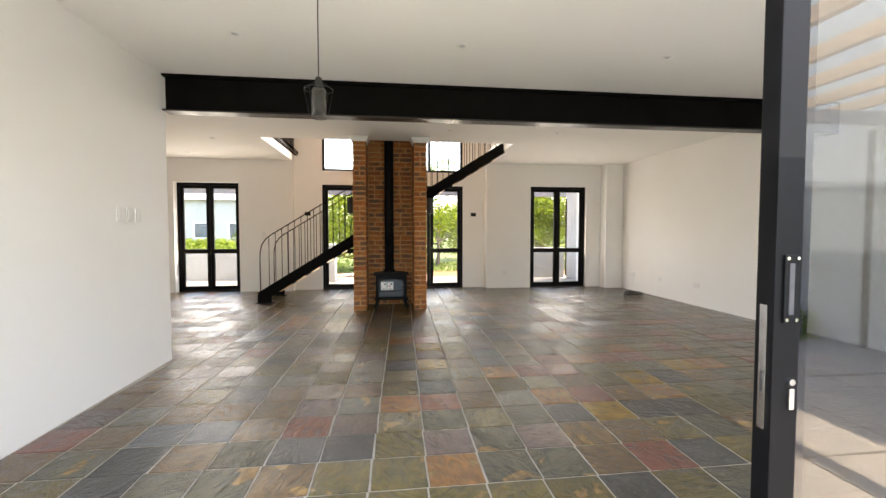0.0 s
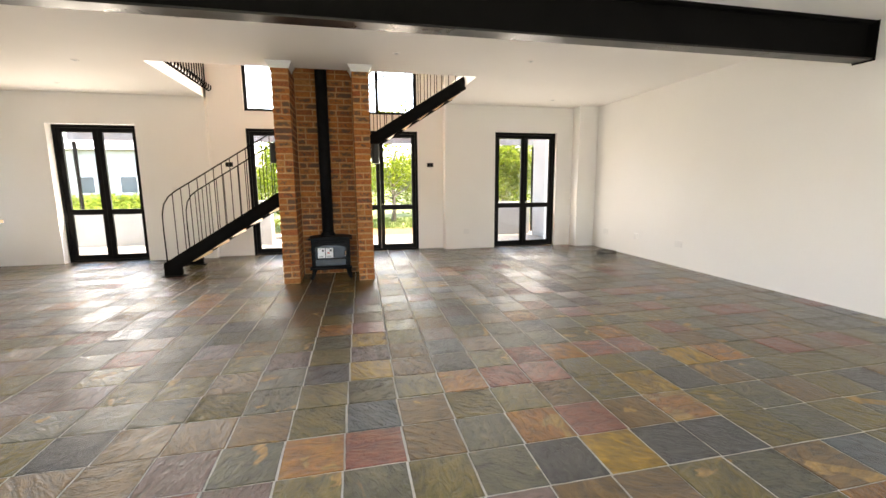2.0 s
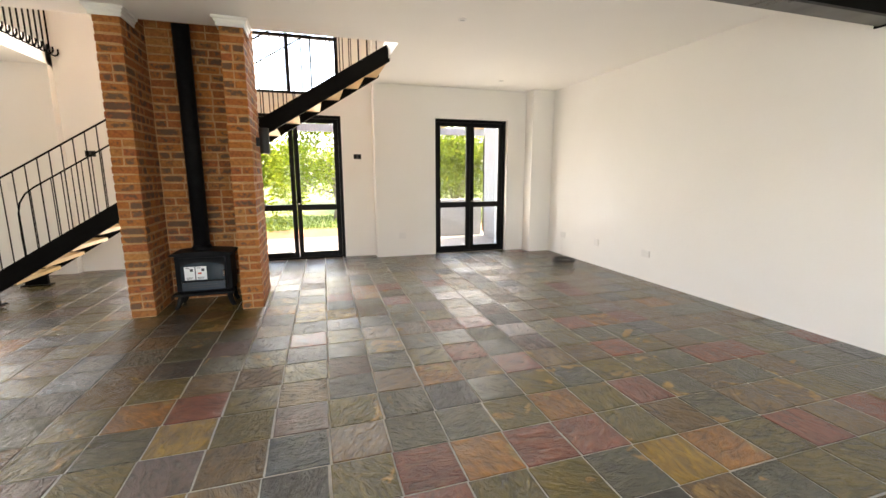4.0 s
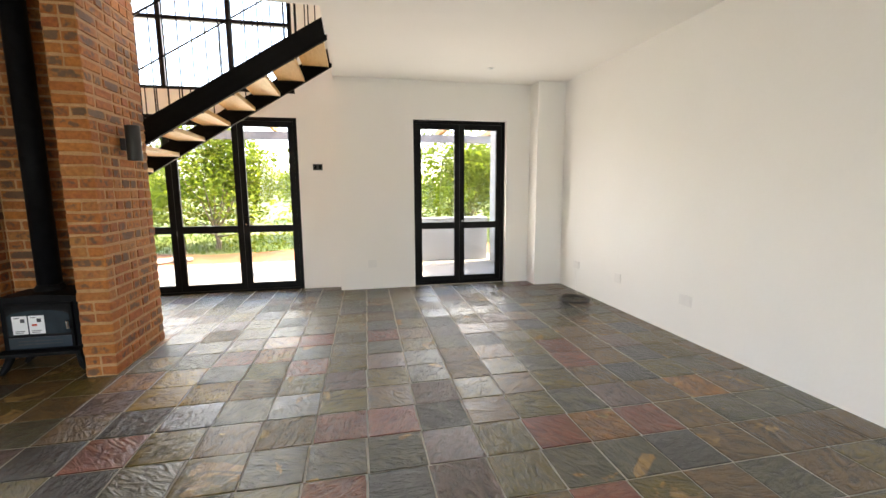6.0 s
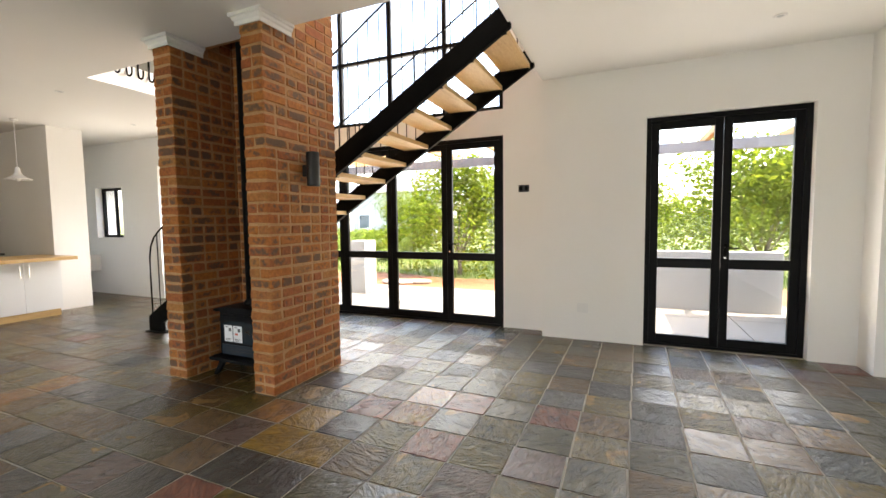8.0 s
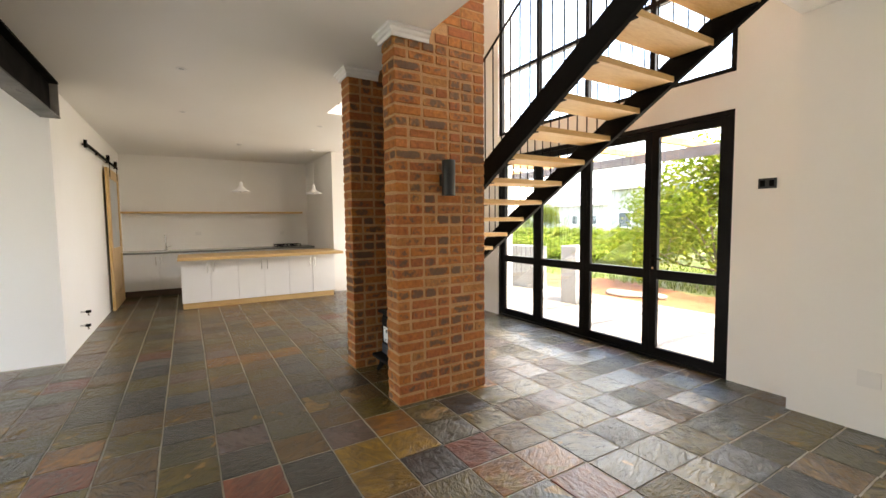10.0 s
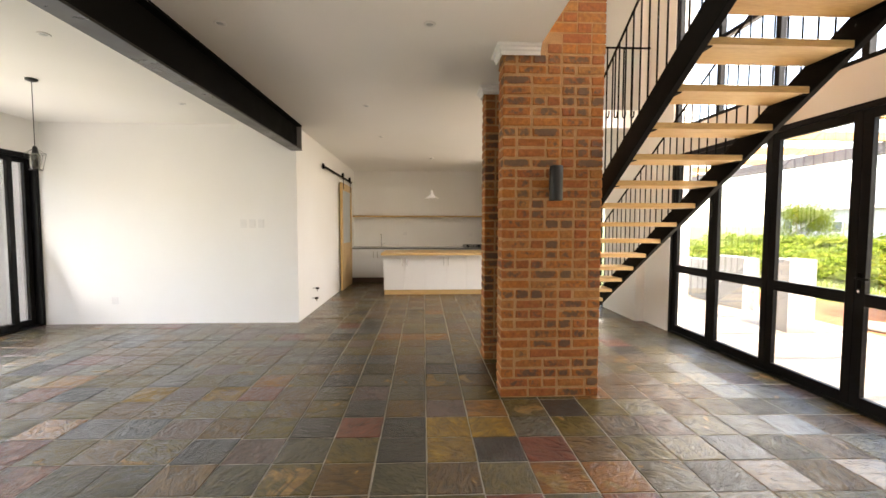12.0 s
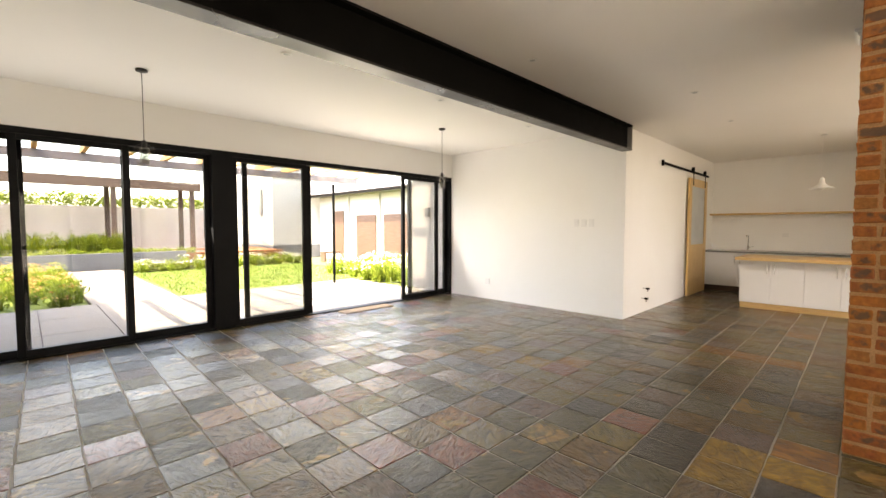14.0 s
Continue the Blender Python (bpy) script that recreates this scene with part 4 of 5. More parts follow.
# barn door on its rail
bd = thing("barn_door", (-6.35, YW + 0.06, 0), "pale pine sliding barn door with a frosted pane, hung on a black rail", "sliding door")
bx0, bx1, bz0, bz1, by0, by1 = -7.0, -5.72, 0.015, 2.42, YW + 0.035, YW + 0.078
part("stile", boxes((bx0, bx0 + 0.15, by0, by1, bz0, bz1), bevel=0.003), M_PINEX, bd)
part("stile", boxes((bx1 - 0.15, bx1, by0, by1, bz0, bz1), bevel=0.003), M_PINEX, bd)
for u, v in ((bz0, 0.28), (0.93, 1.06), (bz1 - 0.16, bz1)):
    part("rail", boxes((bx0 + 0.15, bx1 - 0.15, by0, by1, u, v), bevel=0.003), M_PINEX, bd)
part("lower_panel", boxes((bx0 + 0.15, bx1 - 0.15, by0 + 0.012, by1 - 0.012, 0.28, 0.93)), M_PINEX, bd)
part("pane", boxes((bx0 + 0.15, bx1 - 0.15, by0 + 0.016, by1 - 0.016, 1.06, bz1 - 0.16)), M_FROST, bd, "frosted glass pane")
for x in (bx0 + 0.2, bx1 - 0.2):
    bm = boxes((x - 0.02, x + 0.02, by1, by1 + 0.008, bz1 - 0.14, 2.56))
    tube(bm, [(x, by1 - 0.03, 2.60), (x, by1 + 0.012, 2.60)], 0.045, 18)
    part("roller", bm, M_STEEL, bd, "black roller hanger")
br = thing("barn_rail", (-5.6, YW, 2.56), "black steel sliding-door rail on the white wall", "door rail")
part("bar", boxes((-7.2, -4.15, by0 + 0.012, by0 + 0.022, 2.53, 2.575), bevel=0.002), M_STEEL, br)
for x in (-7.1, -6.2, -5.2, -4.25):
    part("standoff", tube(bmesh.new(), [(x, YW - 0.002, 2.552), (x, by0 + 0.03, 2.552)], 0.012, 10), M_STEEL, br)
part("end_stop", boxes((-4.17, -4.13, by0, by0 + 0.035, 2.50, 2.60), bevel=0.003), M_STEEL, br)


# ---- switches and sockets ----
def plate(name, kind_label, category, at, normal, w, h, gangs, mat, knob, group=""):
    x, y, z = at
    t = thing(name, at, kind_label, category, group=group)

    def slab(u0, u1, v0, v1, d0, d1, bev=0.0):
        bm = bmesh.new()
        if normal[0]:
            a, b = sorted((x + normal[0] * d0, x + normal[0] * d1))
            box(bm, a, b, y + u0, y + u1, z + v0, z + v1, bev)
        else:
            a, b = sorted((y + normal[1] * d0, y + normal[1] * d1))
            box(bm, x + u0, x + u1, a, b, z + v0, z + v1, bev)
        return bm
    part("cover", slab(-w / 2, w / 2, -h / 2, h / 2, -0.002, 0.009, 0.003), mat, t)
    step = w / gangs
    for i in range(gangs):
        c = -w / 2 + step * (i + 0.5)
        part("rocker" if category == "switch" else "socket_insert", slab(c - step * 0.27, c + step * 0.27, -h * 0.3, h * 0.3, 0.009, 0.0125, 0.001), knob, t)
    return t


for i in range(3):
    plate("light_switch", "white rocker light switch on the white wall", "switch", (XL, 3.43 + i * 0.13, 1.49), (1, 0), 0.085, 0.125, 1, M_WHITEPL, M_TRIM, "left wall switches")
plate("light_switch", "black double light switch on the white wall", "switch", (1.58, YB, 1.75), (0, -1), 0.13, 0.085, 2, M_BLACK, M_STEEL)
plate("light_switch", "black double light switch on the white wall", "switch", (-2.28, YB, 1.75), (0, -1), 0.13, 0.085, 2, M_BLACK, M_STEEL)
plate("light_switch", "white switch plate beside the glazed door", "switch", (-3.2, 9.36, 1.28), (0, -1), 0.075, 0.12, 1, M_WHITEPL, M_TRIM)
for y in (6.5, 8.5):
    plate("wall_socket", "white double wall socket low on the wall", "socket", (XR, y, 0.37), (-1, 0), 0.15, 0.10, 2, M_WHITEPL, M_TRIM, "wall sockets")
plate("wall_socket", "white double wall socket low on the wall", "socket", (XR, 7.55, 0.37), (-1, 0), 0.11, 0.11, 1, M_WHITEPL, M_TRIM, "wall sockets")
plate("wall_socket", "white double wall socket low on the wall", "socket", (2.3, 9.26, 0.37), (0, -1), 0.12, 0.11, 2, M_WHITEPL, M_TRIM, "wall sockets")
plate("wall_socket", "white double wall socket low on the wall", "socket", (XL, 1.55, 0.35), (1, 0), 0.10, 0.11, 1, M_WHITEPL, M_TRIM, "wall sockets")
plate("wall_socket", "white wall socket above the kitchen worktop", "socket", (KX, 5.6, 1.25), (1, 0), 0.12, 0.085, 2, M_WHITEPL, M_TRIM, "kitchen sockets")
plate("wall_socket", "white wall socket above the kitchen worktop", "socket", (KX, 7.4, 1.22), (1, 0), 0.10, 0.085, 1, M_WHITEPL, M_TRIM, "kitchen sockets")

# capped water pipes on the kitchen wall's corner
wp = thing("pipe_stub", (-3.5, YW, 0.30), "capped chrome water pipes low on the white wall", "pipe")
for dz, dx in ((0.10, 0.0), (-0.06, 0.06)):
    bm = tube(bmesh.new(), [(-3.5 + dx, YW - 0.002, 0.30 + dz), (-3.5 + dx, YW + 0.07, 0.30 + dz), (-3.5 + dx, YW + 0.075, 0.25 + dz)], 0.012)
    part("pipe", bm, M_CHROME, wp)
    part("valve", boxes((-3.525 + dx, -3.475 + dx, YW + 0.05, YW + 0.10, 0.285 + dz, 0.315 + dz), bevel=0.005), M_IRON, wp, "dark valve handle")

# coil of cable on the floor by the right wall
bm = bmesh.new()
for k in range(5):
    r = 0.165 + 0.012 * (k % 3)
    tube(bm, [(4.80 + r * math.cos(a), 8.0 + r * 0.98 * math.sin(a), 0.012 + 0.011 * (k // 2) + 0.003 * math.sin(3 * a + k)) for a in [2 * math.pi * i / 40 for i in range(41)]], 0.008, 6)
put("cable_coil", bm, M_RUBBER, "coil of dark cable lying on the slate floor", "cable", base=(4.8, 8.0, 0))
bm = tube(bmesh.new(), [(4.93, 8.1, 0.012), (5.02, 8.3, 0.01), (5.07, 8.45, 0.02), (5.085, 8.5, 0.12), (5.085, 8.5, 0.33)], 0.003, 6)
put("thin_wire", bm, M_WHITEPL, "thin pale wire running from the socket to the floor", "cable", base=(4.93, 8.1, 0))
bm = boxes((-0.86, 0.12, 0.60, 0.86, -0.002, 0.014), bevel=0.004)
put("door_mat", bm, M_MAT, "worn flat coir mat inside the open sliding door", "mat", base=(-0.3, 0.86, 0))

# ---- outside: ground, patios, garden ----
bm = bmesh.new()
vs = [bm.verts.new((x * 40.0, y * 40.0, -0.12)) for y in (-60, -2, -1, 0, 1, 2, 60) for x in (-60, -2, -1, 0, 1, 2, 60)]
for j in range(6):
    for i in range(6):
        bm.faces.new((vs[j * 7 + i], vs[j * 7 + i + 1], vs[(j + 1) * 7 + i + 1], vs[(j + 1) * 7 + i]))
put("ground", bm, M_GROUND, "green grass with patches of bare soil", "ground", kind="structure")


def paving(name, x0, x1, y0, y1, z, sx, sy, gap, label):
    bed = put(name, boxes((x0, x1, y0, y1, z - 0.25, z - 0.012)), M_PAVEGAP, label, "pavement", kind="structure", base=(x0, y0, z))
    nx, ny = max(1, round((x1 - x0) / sx)), max(1, round((y1 - y0) / sy))
    ax, ay = (x1 - x0) / nx, (y1 - y0) / ny
    me = bpy.data.meshes.new("paving_slab")
    b = boxes((gap / 2, ax - gap / 2, gap / 2, ay - gap / 2, -0.011, 0), bevel=0.003)
    b.to_mesh(me)
    b.free()
    me.materials.append(M_PAVE)
    for i in range(nx):
        for j in range(ny):
            piece("paving_slab", me, bed, (x0 + i * ax, y0 + j * ay, z))


paving("pavement_front", -2.7, 5.3, -3.4, 0.365, -0.03, 0.8, 1.3, 0.012, "pale concrete paving slabs of the front patio")
paving("pavement_back", -6.5, 5.6, 9.79, 12.35, -0.03, 1.5, 1.28, 0.012, "pale concrete paving slabs of the back patio")
paving("pavement_path", 1.5, 2.95, -11.5, -3.45, -0.05, 1.45, 1.34, 0.015, "pale concrete garden path")
bm = bmesh.new()
rs = random.Random(3)
top = [(x, 12.355 if k == 0 else 14.6 + 0.35 * math.sin(x * 1.3) + rs.uniform(-0.1, 0.1)) for k in (0, 1) for x in [-9 + 0.5 * i for i in range(39)]]
v = [bm.verts.new((x, y, -0.11 if y > 13.2 else -0.06)) for x, y in top]
for i in range(38):
    bm.faces.new((v[i], v[i + 1], v[i + 40], v[i + 39]))
put("soil_strip", bm, M_SOIL, "strip of bare orange soil along the patio", "ground", kind="structure")
bm = boxes((-4.5, 1.45, -9.9, -3.45, -0.14, -0.075), (3.0, 9.0, -11.5, -3.45, -0.14, -0.075))
put("lawn", bm, M_LAWN, "bright mown front lawn beside the path", "ground", kind="structure")


def grass_blades(name, x0, x1, y0, y1, z, n, h, mat, label, seed, cat="grass"):
    r = random.Random(seed)
    verts, faces = [], []
    for i in range(n):
        x, y, a, hh = r.uniform(x0, x1), r.uniform(y0, y1), r.uniform(0, 6.28), h * r.uniform(0.5, 1.2)
        dx, dy, lean = 0.012 * math.cos(a), 0.012 * math.sin(a), r.uniform(-0.5, 0.5) * hh
        k = len(verts)
        verts += [(x - dx, y - dy, z), (x + dx, y + dy, z), (x + lean * dy * 40, y - lean * dx * 40, z + hh)]
        faces.append((k, k + 1, k + 2))
    me = bpy.data.meshes.new(name)
    me.from_pydata(verts, [], faces)
    me.materials.append(mat)
    tagged(new(name, me), label, cat, kind="stuff")


grass_blades("grass", -9, 9, 14.5, 19, -0.12, 14000, 0.12, M_LAWN, "rough green grass behind the patio", 1)
grass_blades("lawn_grass", -4.4, 1.4, -9.8, -3.5, -0.08, 12000, 0.05, M_LAWN, "short mown lawn grass", 2)


def leaves(bm_rows, centre, radius, count, size, r, squash=0.85):
    verts, faces = bm_rows
    for _ in range(count):
        while True:
            p = Vector((r.uniform(-1, 1), r.uniform(-1, 1), r.uniform(-1, 1)))
            if 0.25 < p.length < 1:
                break
        c = Vector(centre) + Vector((p.x * radius, p.y * radius, p.z * radius * squash))
        u = Vector((r.uniform(-1, 1), r.uniform(-1, 1), r.uniform(-0.6, 0.6))).normalized()
        w = u.cross(Vector((r.uniform(-1, 1), r.uniform(-1, 1), r.uniform(0.2, 1)))).normalized()
        s = size * r.uniform(0.6, 1.3)
        k = len(verts)
        verts += [tuple(c - u * s), tuple(c + w * s * 0.45), tuple(c + u * s), tuple(c - w * s * 0.45)]
        faces.append((k, k + 1, k + 2, k + 3))


def tree(name, at, height, spread, seed, mat, label, category="tree", trunk=0.35, count=5200, size=0.07):
    r = random.Random(seed)
    x, y, z = at
    t = thing(name, at, label, category, group="garden trees")
    bm = bmesh.new()
    th = height * trunk
    tube(bm, [(x, y, z - 0.05), (x + 0.05, y, z + th * 0.5), (x + r.uniform(-0.1, 0.1), y, z + th), (x + r.uniform(-0.2, 0.2), y + 0.1, z + height * 0.8)], 0.035 * height ** 0.8, 8, taper=0.02)
    clumps = []
    for k in range(11):
        a, h = 6.28 * k / 11 * 2.4 + r.uniform(-0.4, 0.4), r.uniform(th * 0.9, height * 0.85)
        d = spread * r.uniform(0.35, 0.75) * (1.15 - 0.5 * h / height)
        end = (x + d * math.cos(a), y + d * math.sin(a), z + h + 0.12 * height)
        tube(bm, [(x, y, z + min(h * 0.75, th * 1.1)), (x + 0.5 * d * math.cos(a), y + 0.5 * d * math.sin(a), z + h * 0.95), end], 0.012 * height ** 0.7, 5, taper=0.005)
        clumps.append(end)
    clumps += [(x + r.uniform(-0.3, 0.3) * spread, y + r.uniform(-0.3, 0.3) * spread, z + height * r.uniform(0.75, 0.92)) for _ in range(4)]
    part("trunk", bm, M_BARK, t, "grey-brown trunk with limbs")
    rows = ([], [])
    for c in clumps:
        rad = spread * r.uniform(0.3, 0.5)
        leaves(rows, c, rad, int(count / len(clumps)), size, r)
    me = bpy.data.meshes.new("crown")
    o = Vector(at)
    me.from_pydata([tuple(Vector(q) - o) for q in rows[0]], [], rows[1])
    me.materials.append(mat)
    cr = new("crown", me)
    cr.parent = t
    ORIGIN[cr] = o
    return t


G = -0.12
t1 = tree("tree", (-1.5, 15.2, G), 3.1, 2.0, 11, M_LEAF, "bushy bright green tree behind the patio", trunk=0.14, count=9500)
t2 = tree("tree", (1.6, 17.5, G), 4.2, 2.0, 12, M_LEAF, "airy light green tree on the grass", trunk=0.28, count=6000)
t3 = tree("tree", (5.6, 16.0, G), 2.9, 2.3, 13, M_LEAF, "broad bright green tree beyond the low wall", trunk=0.12, count=9500)
for src, x, y, a, s in ((t3, -5.5, 20, 40, 0.8), (t2, -3.2, 24, 80, 0.9), (t1, 3.4, 21, 120, 0.9), (t3, 9.5, 19, 200, 0.85), (t1, 7.8, 24, 250, 1.1), (t1, 0.3, 27, 150, 1.1), (t2, 12.5, 24, 300, 1.0), (t1, -9.5, 30, 90, 0.9), (t3, -26, 34, 30, 1.0)):
    c = copy_thing(src, pose(x, y, G, 0, 0, a))
    c.scale = (s, s, s)


def hedge(name, x0, x1, y0, y1, z0, z1, n, mat, label, seed, size=0.08):
    r = random.Random(seed)
    rows = ([], [])
    k = max(2, int((x1 - x0) / 0.6))
    for i in range(k):
        leaves(rows, (x0 + (x1 - x0) * (i + 0.5) / k, (y0 + y1) / 2, (z0 + z1) / 2 + r.uniform(-0.1, 0.1) * (z1 - z0)), (x1 - x0) / k * 0.8, n // k, size, r, squash=(z1 - z0) / ((x1 - x0) / k * 1.6))
    me = bpy.data.meshes.new(name)
    me.from_pydata(rows[0], [], rows[1])
    me.materials.append(mat)
    tagged(new(name, me), label, "hedge", kind="stuff")


hedge("far_bushes", -60, 60, 62, 70, -0.2, 4.2, 16000, M_SHRUB, "distant row of green bushes", 21, size=0.4)
hedge("back_hedge", -24, -8, 26, 28, -0.1, 0.9, 6000, M_SHRUB, "low green hedge in front of the pale house", 27, size=0.14)


def planting(name, x0, x1, y0, y1, z, n, low, high, mat, label, seed, petal=None):
    """A loose bed: tufts of uneven height made of arching blades and small leaves, with flowers on some."""
    r = random.Random(seed)
    verts, faces, which = [], [], []
    for _ in range(n):
        cx, cy, tall, wide = r.uniform(x0, x1), r.uniform(y0, y1), r.uniform(low, high), r.uniform(0.12, 0.34)
        for _ in range(26):
            a, h = r.uniform(0, 6.283), tall * r.uniform(0.45, 1.0)
            bx, by = cx + r.uniform(-0.3, 0.3) * wide, cy + r.uniform(-0.3, 0.3) * wide
            tx, ty = bx + wide * math.cos(a) * r.uniform(0.3, 1.0), by + wide * math.sin(a) * r.uniform(0.3, 1.0)
            px, py = -math.sin(a) * 0.014, math.cos(a) * 0.014
            mx, my = bx + (tx - bx) * 0.4, by + (ty - by) * 0.4
            k = len(verts)
            verts += [(bx - px, by - py, z), (bx + px, by + py, z), (mx + px, my + py, z + h * 0.75), (mx - px, my - py, z + h * 0.75), (tx, ty, z + h)]
            faces += [(k, k + 1, k + 2, k + 3), (k + 3, k + 2, k + 4)]
            which += [0, 0]
        rows = ([], [])
        leaves(rows, (cx, cy, z + tall * 0.55), wide, 22, 0.045, r, squash=tall / wide * 0.5)
        k = len(verts)
        verts += rows[0]
        faces += [tuple(q + k for q in f) for f in rows[1]]
        which += [0] * len(rows[1])
        if petal and r.random() < 0.6:
            rows = ([], [])
            leaves(rows, (cx, cy, z + tall * 0.95), wide * 0.9, 16, 0.03, r, squash=0.3)
            k = len(verts)
            verts += rows[0]
            faces += [tuple(q + k for q in f) for f in rows[1]]
            which += [1] * len(rows[1])
    me = bpy.data.meshes.new(name)
    me.from_pydata(verts, [], faces)
    me.materials.append(mat)
    if petal:
        me.materials.append(petal)
    me.polygons.foreach_set("material_index", which)
    tagged(new(name, me), label, "plants", kind="stuff")


planting("flower_bed", -5.8, -3.1, -5.6, -1.0, -0.08, 210, 0.2, 0.65, M_SHRUB, "leafy bed of white-flowering plants beside the paving", 22, M_PETAL)
planting("lawn_edge_bed", -4.4, 1.3, -11.4, -9.9, -0.08, 150, 0.15, 0.5, M_SHRUB, "strip of low plants at the lawn's far edge", 26, M_PETAL)
planting("terrace_plants", 1.2, 5.2, -13.6, -12.3, 0.42, 150, 0.35, 0.95, M_LEAF, "green shrubs in the raised terrace bed", 23)
planting("terrace_grass", -1.0, 9.0, -12.3, -11.9, 0.42, 130, 0.12, 0.3, M_SHRUB, "low planting along the terrace wall", 28)
planting("path_bed", 3.1, 6.5, -10.8, -3.6, -0.08, 330, 0.2, 0.55, M_SHRUB, "grassy bed of mixed plants beside the path", 24, M_BLOOM)
hedge("wall_hedge", -3.0, 14.0, -17.2, -16.4, 2.2, 2.9, 8000, M_SHRUB, "clipped green hedge behind the garden wall", 25)

for k, (x0, x1, y, top) in enumerate(((-16, -5, 17, 0.35), (-20, -6, 20, 0.45), (-26, -7, 23, 0.6), (-34, -12, 31, 0.9))):
    hedge("wild_scrub", x0, x1, y, y + 2, -0.12, top, 4200, M_SHRUB, "light green scrub in the field behind the house", 40 + k, size=0.11)
for k, (x, y, wide) in enumerate(((-2.15, 12.9, 0.42), (-1.7, 13.1, 0.3))):
    bm = bmesh.new()
    lathe(bm, [(wide * 0.9, 0.0), (wide, 0.03), (wide * 0.93, 0.07), (wide * 0.5, 0.085)], (0, 0, 0), 14)
    for v in bm.verts:
        v.co = Vector((x + v.co.x * (1 + 0.12 * math.sin(3 * v.co.y / wide + k)), y + v.co.y * 0.7, -0.075 + v.co.z))
    put("flat_stone", bm, M_PAVE, "flat pale stone lying on the orange soil", "stone", group="garden stones", base=(x, y, -0.075))

# garden walls and wings
put("garden_wall", boxes((-4.0, 16.0, -16.2, -15.95, -0.2, 2.3), bevel=0.01), M_OUTWALL, "long white garden wall with a hedge above", "garden wall", base=(6, -16, -0.2))
put("raised_bed_wall", boxes((-0.6, 12.0, -11.85, -11.6, -0.2, 0.52), bevel=0.01), M_GREYWALL, "low grey rendered wall of a raised bed", "garden wall", base=(5, -11.7, -0.2))
put("raised_bed_soil", boxes((-4.5, 12.0, -15.9, -11.86, -0.2, 0.42)), M_SOIL, "bare soil of the raised terrace", "ground", kind="structure")
gs = thing("garden_steps", (-1.4, -12.2, -0.12), "pale concrete garden steps up to the terrace", "steps")
for k in range(4):
    part("step", boxes((-2.1, -0.62, -11.5 - 0.32 * (k + 1), -11.5 - 0.32 * k, -0.2, 0.03 + 0.14 * k), bevel=0.008), M_PAVE, gs)
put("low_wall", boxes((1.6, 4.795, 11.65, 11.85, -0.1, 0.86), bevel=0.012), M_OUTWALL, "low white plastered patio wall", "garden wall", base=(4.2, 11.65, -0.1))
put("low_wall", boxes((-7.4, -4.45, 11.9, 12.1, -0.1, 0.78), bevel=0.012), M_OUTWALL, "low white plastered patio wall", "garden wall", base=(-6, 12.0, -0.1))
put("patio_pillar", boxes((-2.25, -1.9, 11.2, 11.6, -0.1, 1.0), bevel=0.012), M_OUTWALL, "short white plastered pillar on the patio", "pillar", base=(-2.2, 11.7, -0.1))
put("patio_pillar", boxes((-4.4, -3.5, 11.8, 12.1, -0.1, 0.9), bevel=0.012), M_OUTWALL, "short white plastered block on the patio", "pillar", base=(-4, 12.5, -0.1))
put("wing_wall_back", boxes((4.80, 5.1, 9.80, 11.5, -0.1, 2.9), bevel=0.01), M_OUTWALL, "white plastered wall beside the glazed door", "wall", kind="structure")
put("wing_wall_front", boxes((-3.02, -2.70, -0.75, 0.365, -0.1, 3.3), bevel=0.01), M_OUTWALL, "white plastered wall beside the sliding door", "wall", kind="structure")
# assumed wing, added and sized so that its shadow falls across the patio
put("wing_wall_side", boxes((5.30, 5.6, -4.2, 0.245, -0.1, 4.7), bevel=0.01), M_OUTWALL, "assumed white wing wall, added to shade the front patio", "wall", kind="structure")
ol = thing("outdoor_lamp", (-2.70, -0.2, 1.75), "small grey-blue outdoor wall lamp on the white wall", "wall lamp")
part("body", boxes((-2.70, -2.62, -0.26, -0.14, 1.66, 1.86), bevel=0.008), M_GREYWALL, ol)


def pergola(name, x0, x1, y0, y1, z, label, step, posts):
    t = thing(name, ((x0 + x1) / 2, (y0 + y1) / 2, z), label, "pergola")
    part("beam", boxes((x0, x1, y0, y0 + 0.1, z - 0.14, z), bevel=0.004), M_HAZED, t, "dark steel edge beam, coloured pale as if in haze")
    part("ledger", boxes((x0, x1, y1 - 0.06, y1, z - 0.15, z), bevel=0.004), M_STEEL, t)
    me = bpy.data.meshes.new("rafter")
    b = boxes((-0.035, 0.035, y0 - 0.25, y1, 0, 0.11), bevel=0.004)
    for v in b.verts:
        v.co.y -= (y0 + y1) / 2
    b.to_mesh(me)
    b.free()
    me.materials.append(M_TIMBER)
    n = int((x1 - x0) / step)
    for i in range(n + 1):
        piece("rafter", me, t, (x0 + 0.05 + i * step, (y0 + y1) / 2, z + 0.002))
    for px in posts:
        part("post", tube(bmesh.new(), [(px, y0 + 0.05, -0.03), (px, y0 + 0.05, z - 0.2)], 0.035, 10), M_STEEL, t, "thin steel post")


pergola("front_pergola", -2.6, 5.25, -3.0, 0.365, 2.72, "front pergola of timber rafters on a dark steel beam paled by haze", 0.62, (-1.9, 5.15))
bp = thing("back_pergola", (0, 11.0, 2.5), "back pergola of timber rafters on a grey steel beam", "pergola")
part("beam", boxes((-6.3, 5.2, 12.15, 12.25, 2.42, 2.58), bevel=0.004), M_HAZED, bp, "dark steel edge beam, coloured pale as if in haze")
part("ledger", boxes((-6.3, 5.2, 9.785, 9.84, 2.45, 2.58), bevel=0.004), M_STEEL, bp)
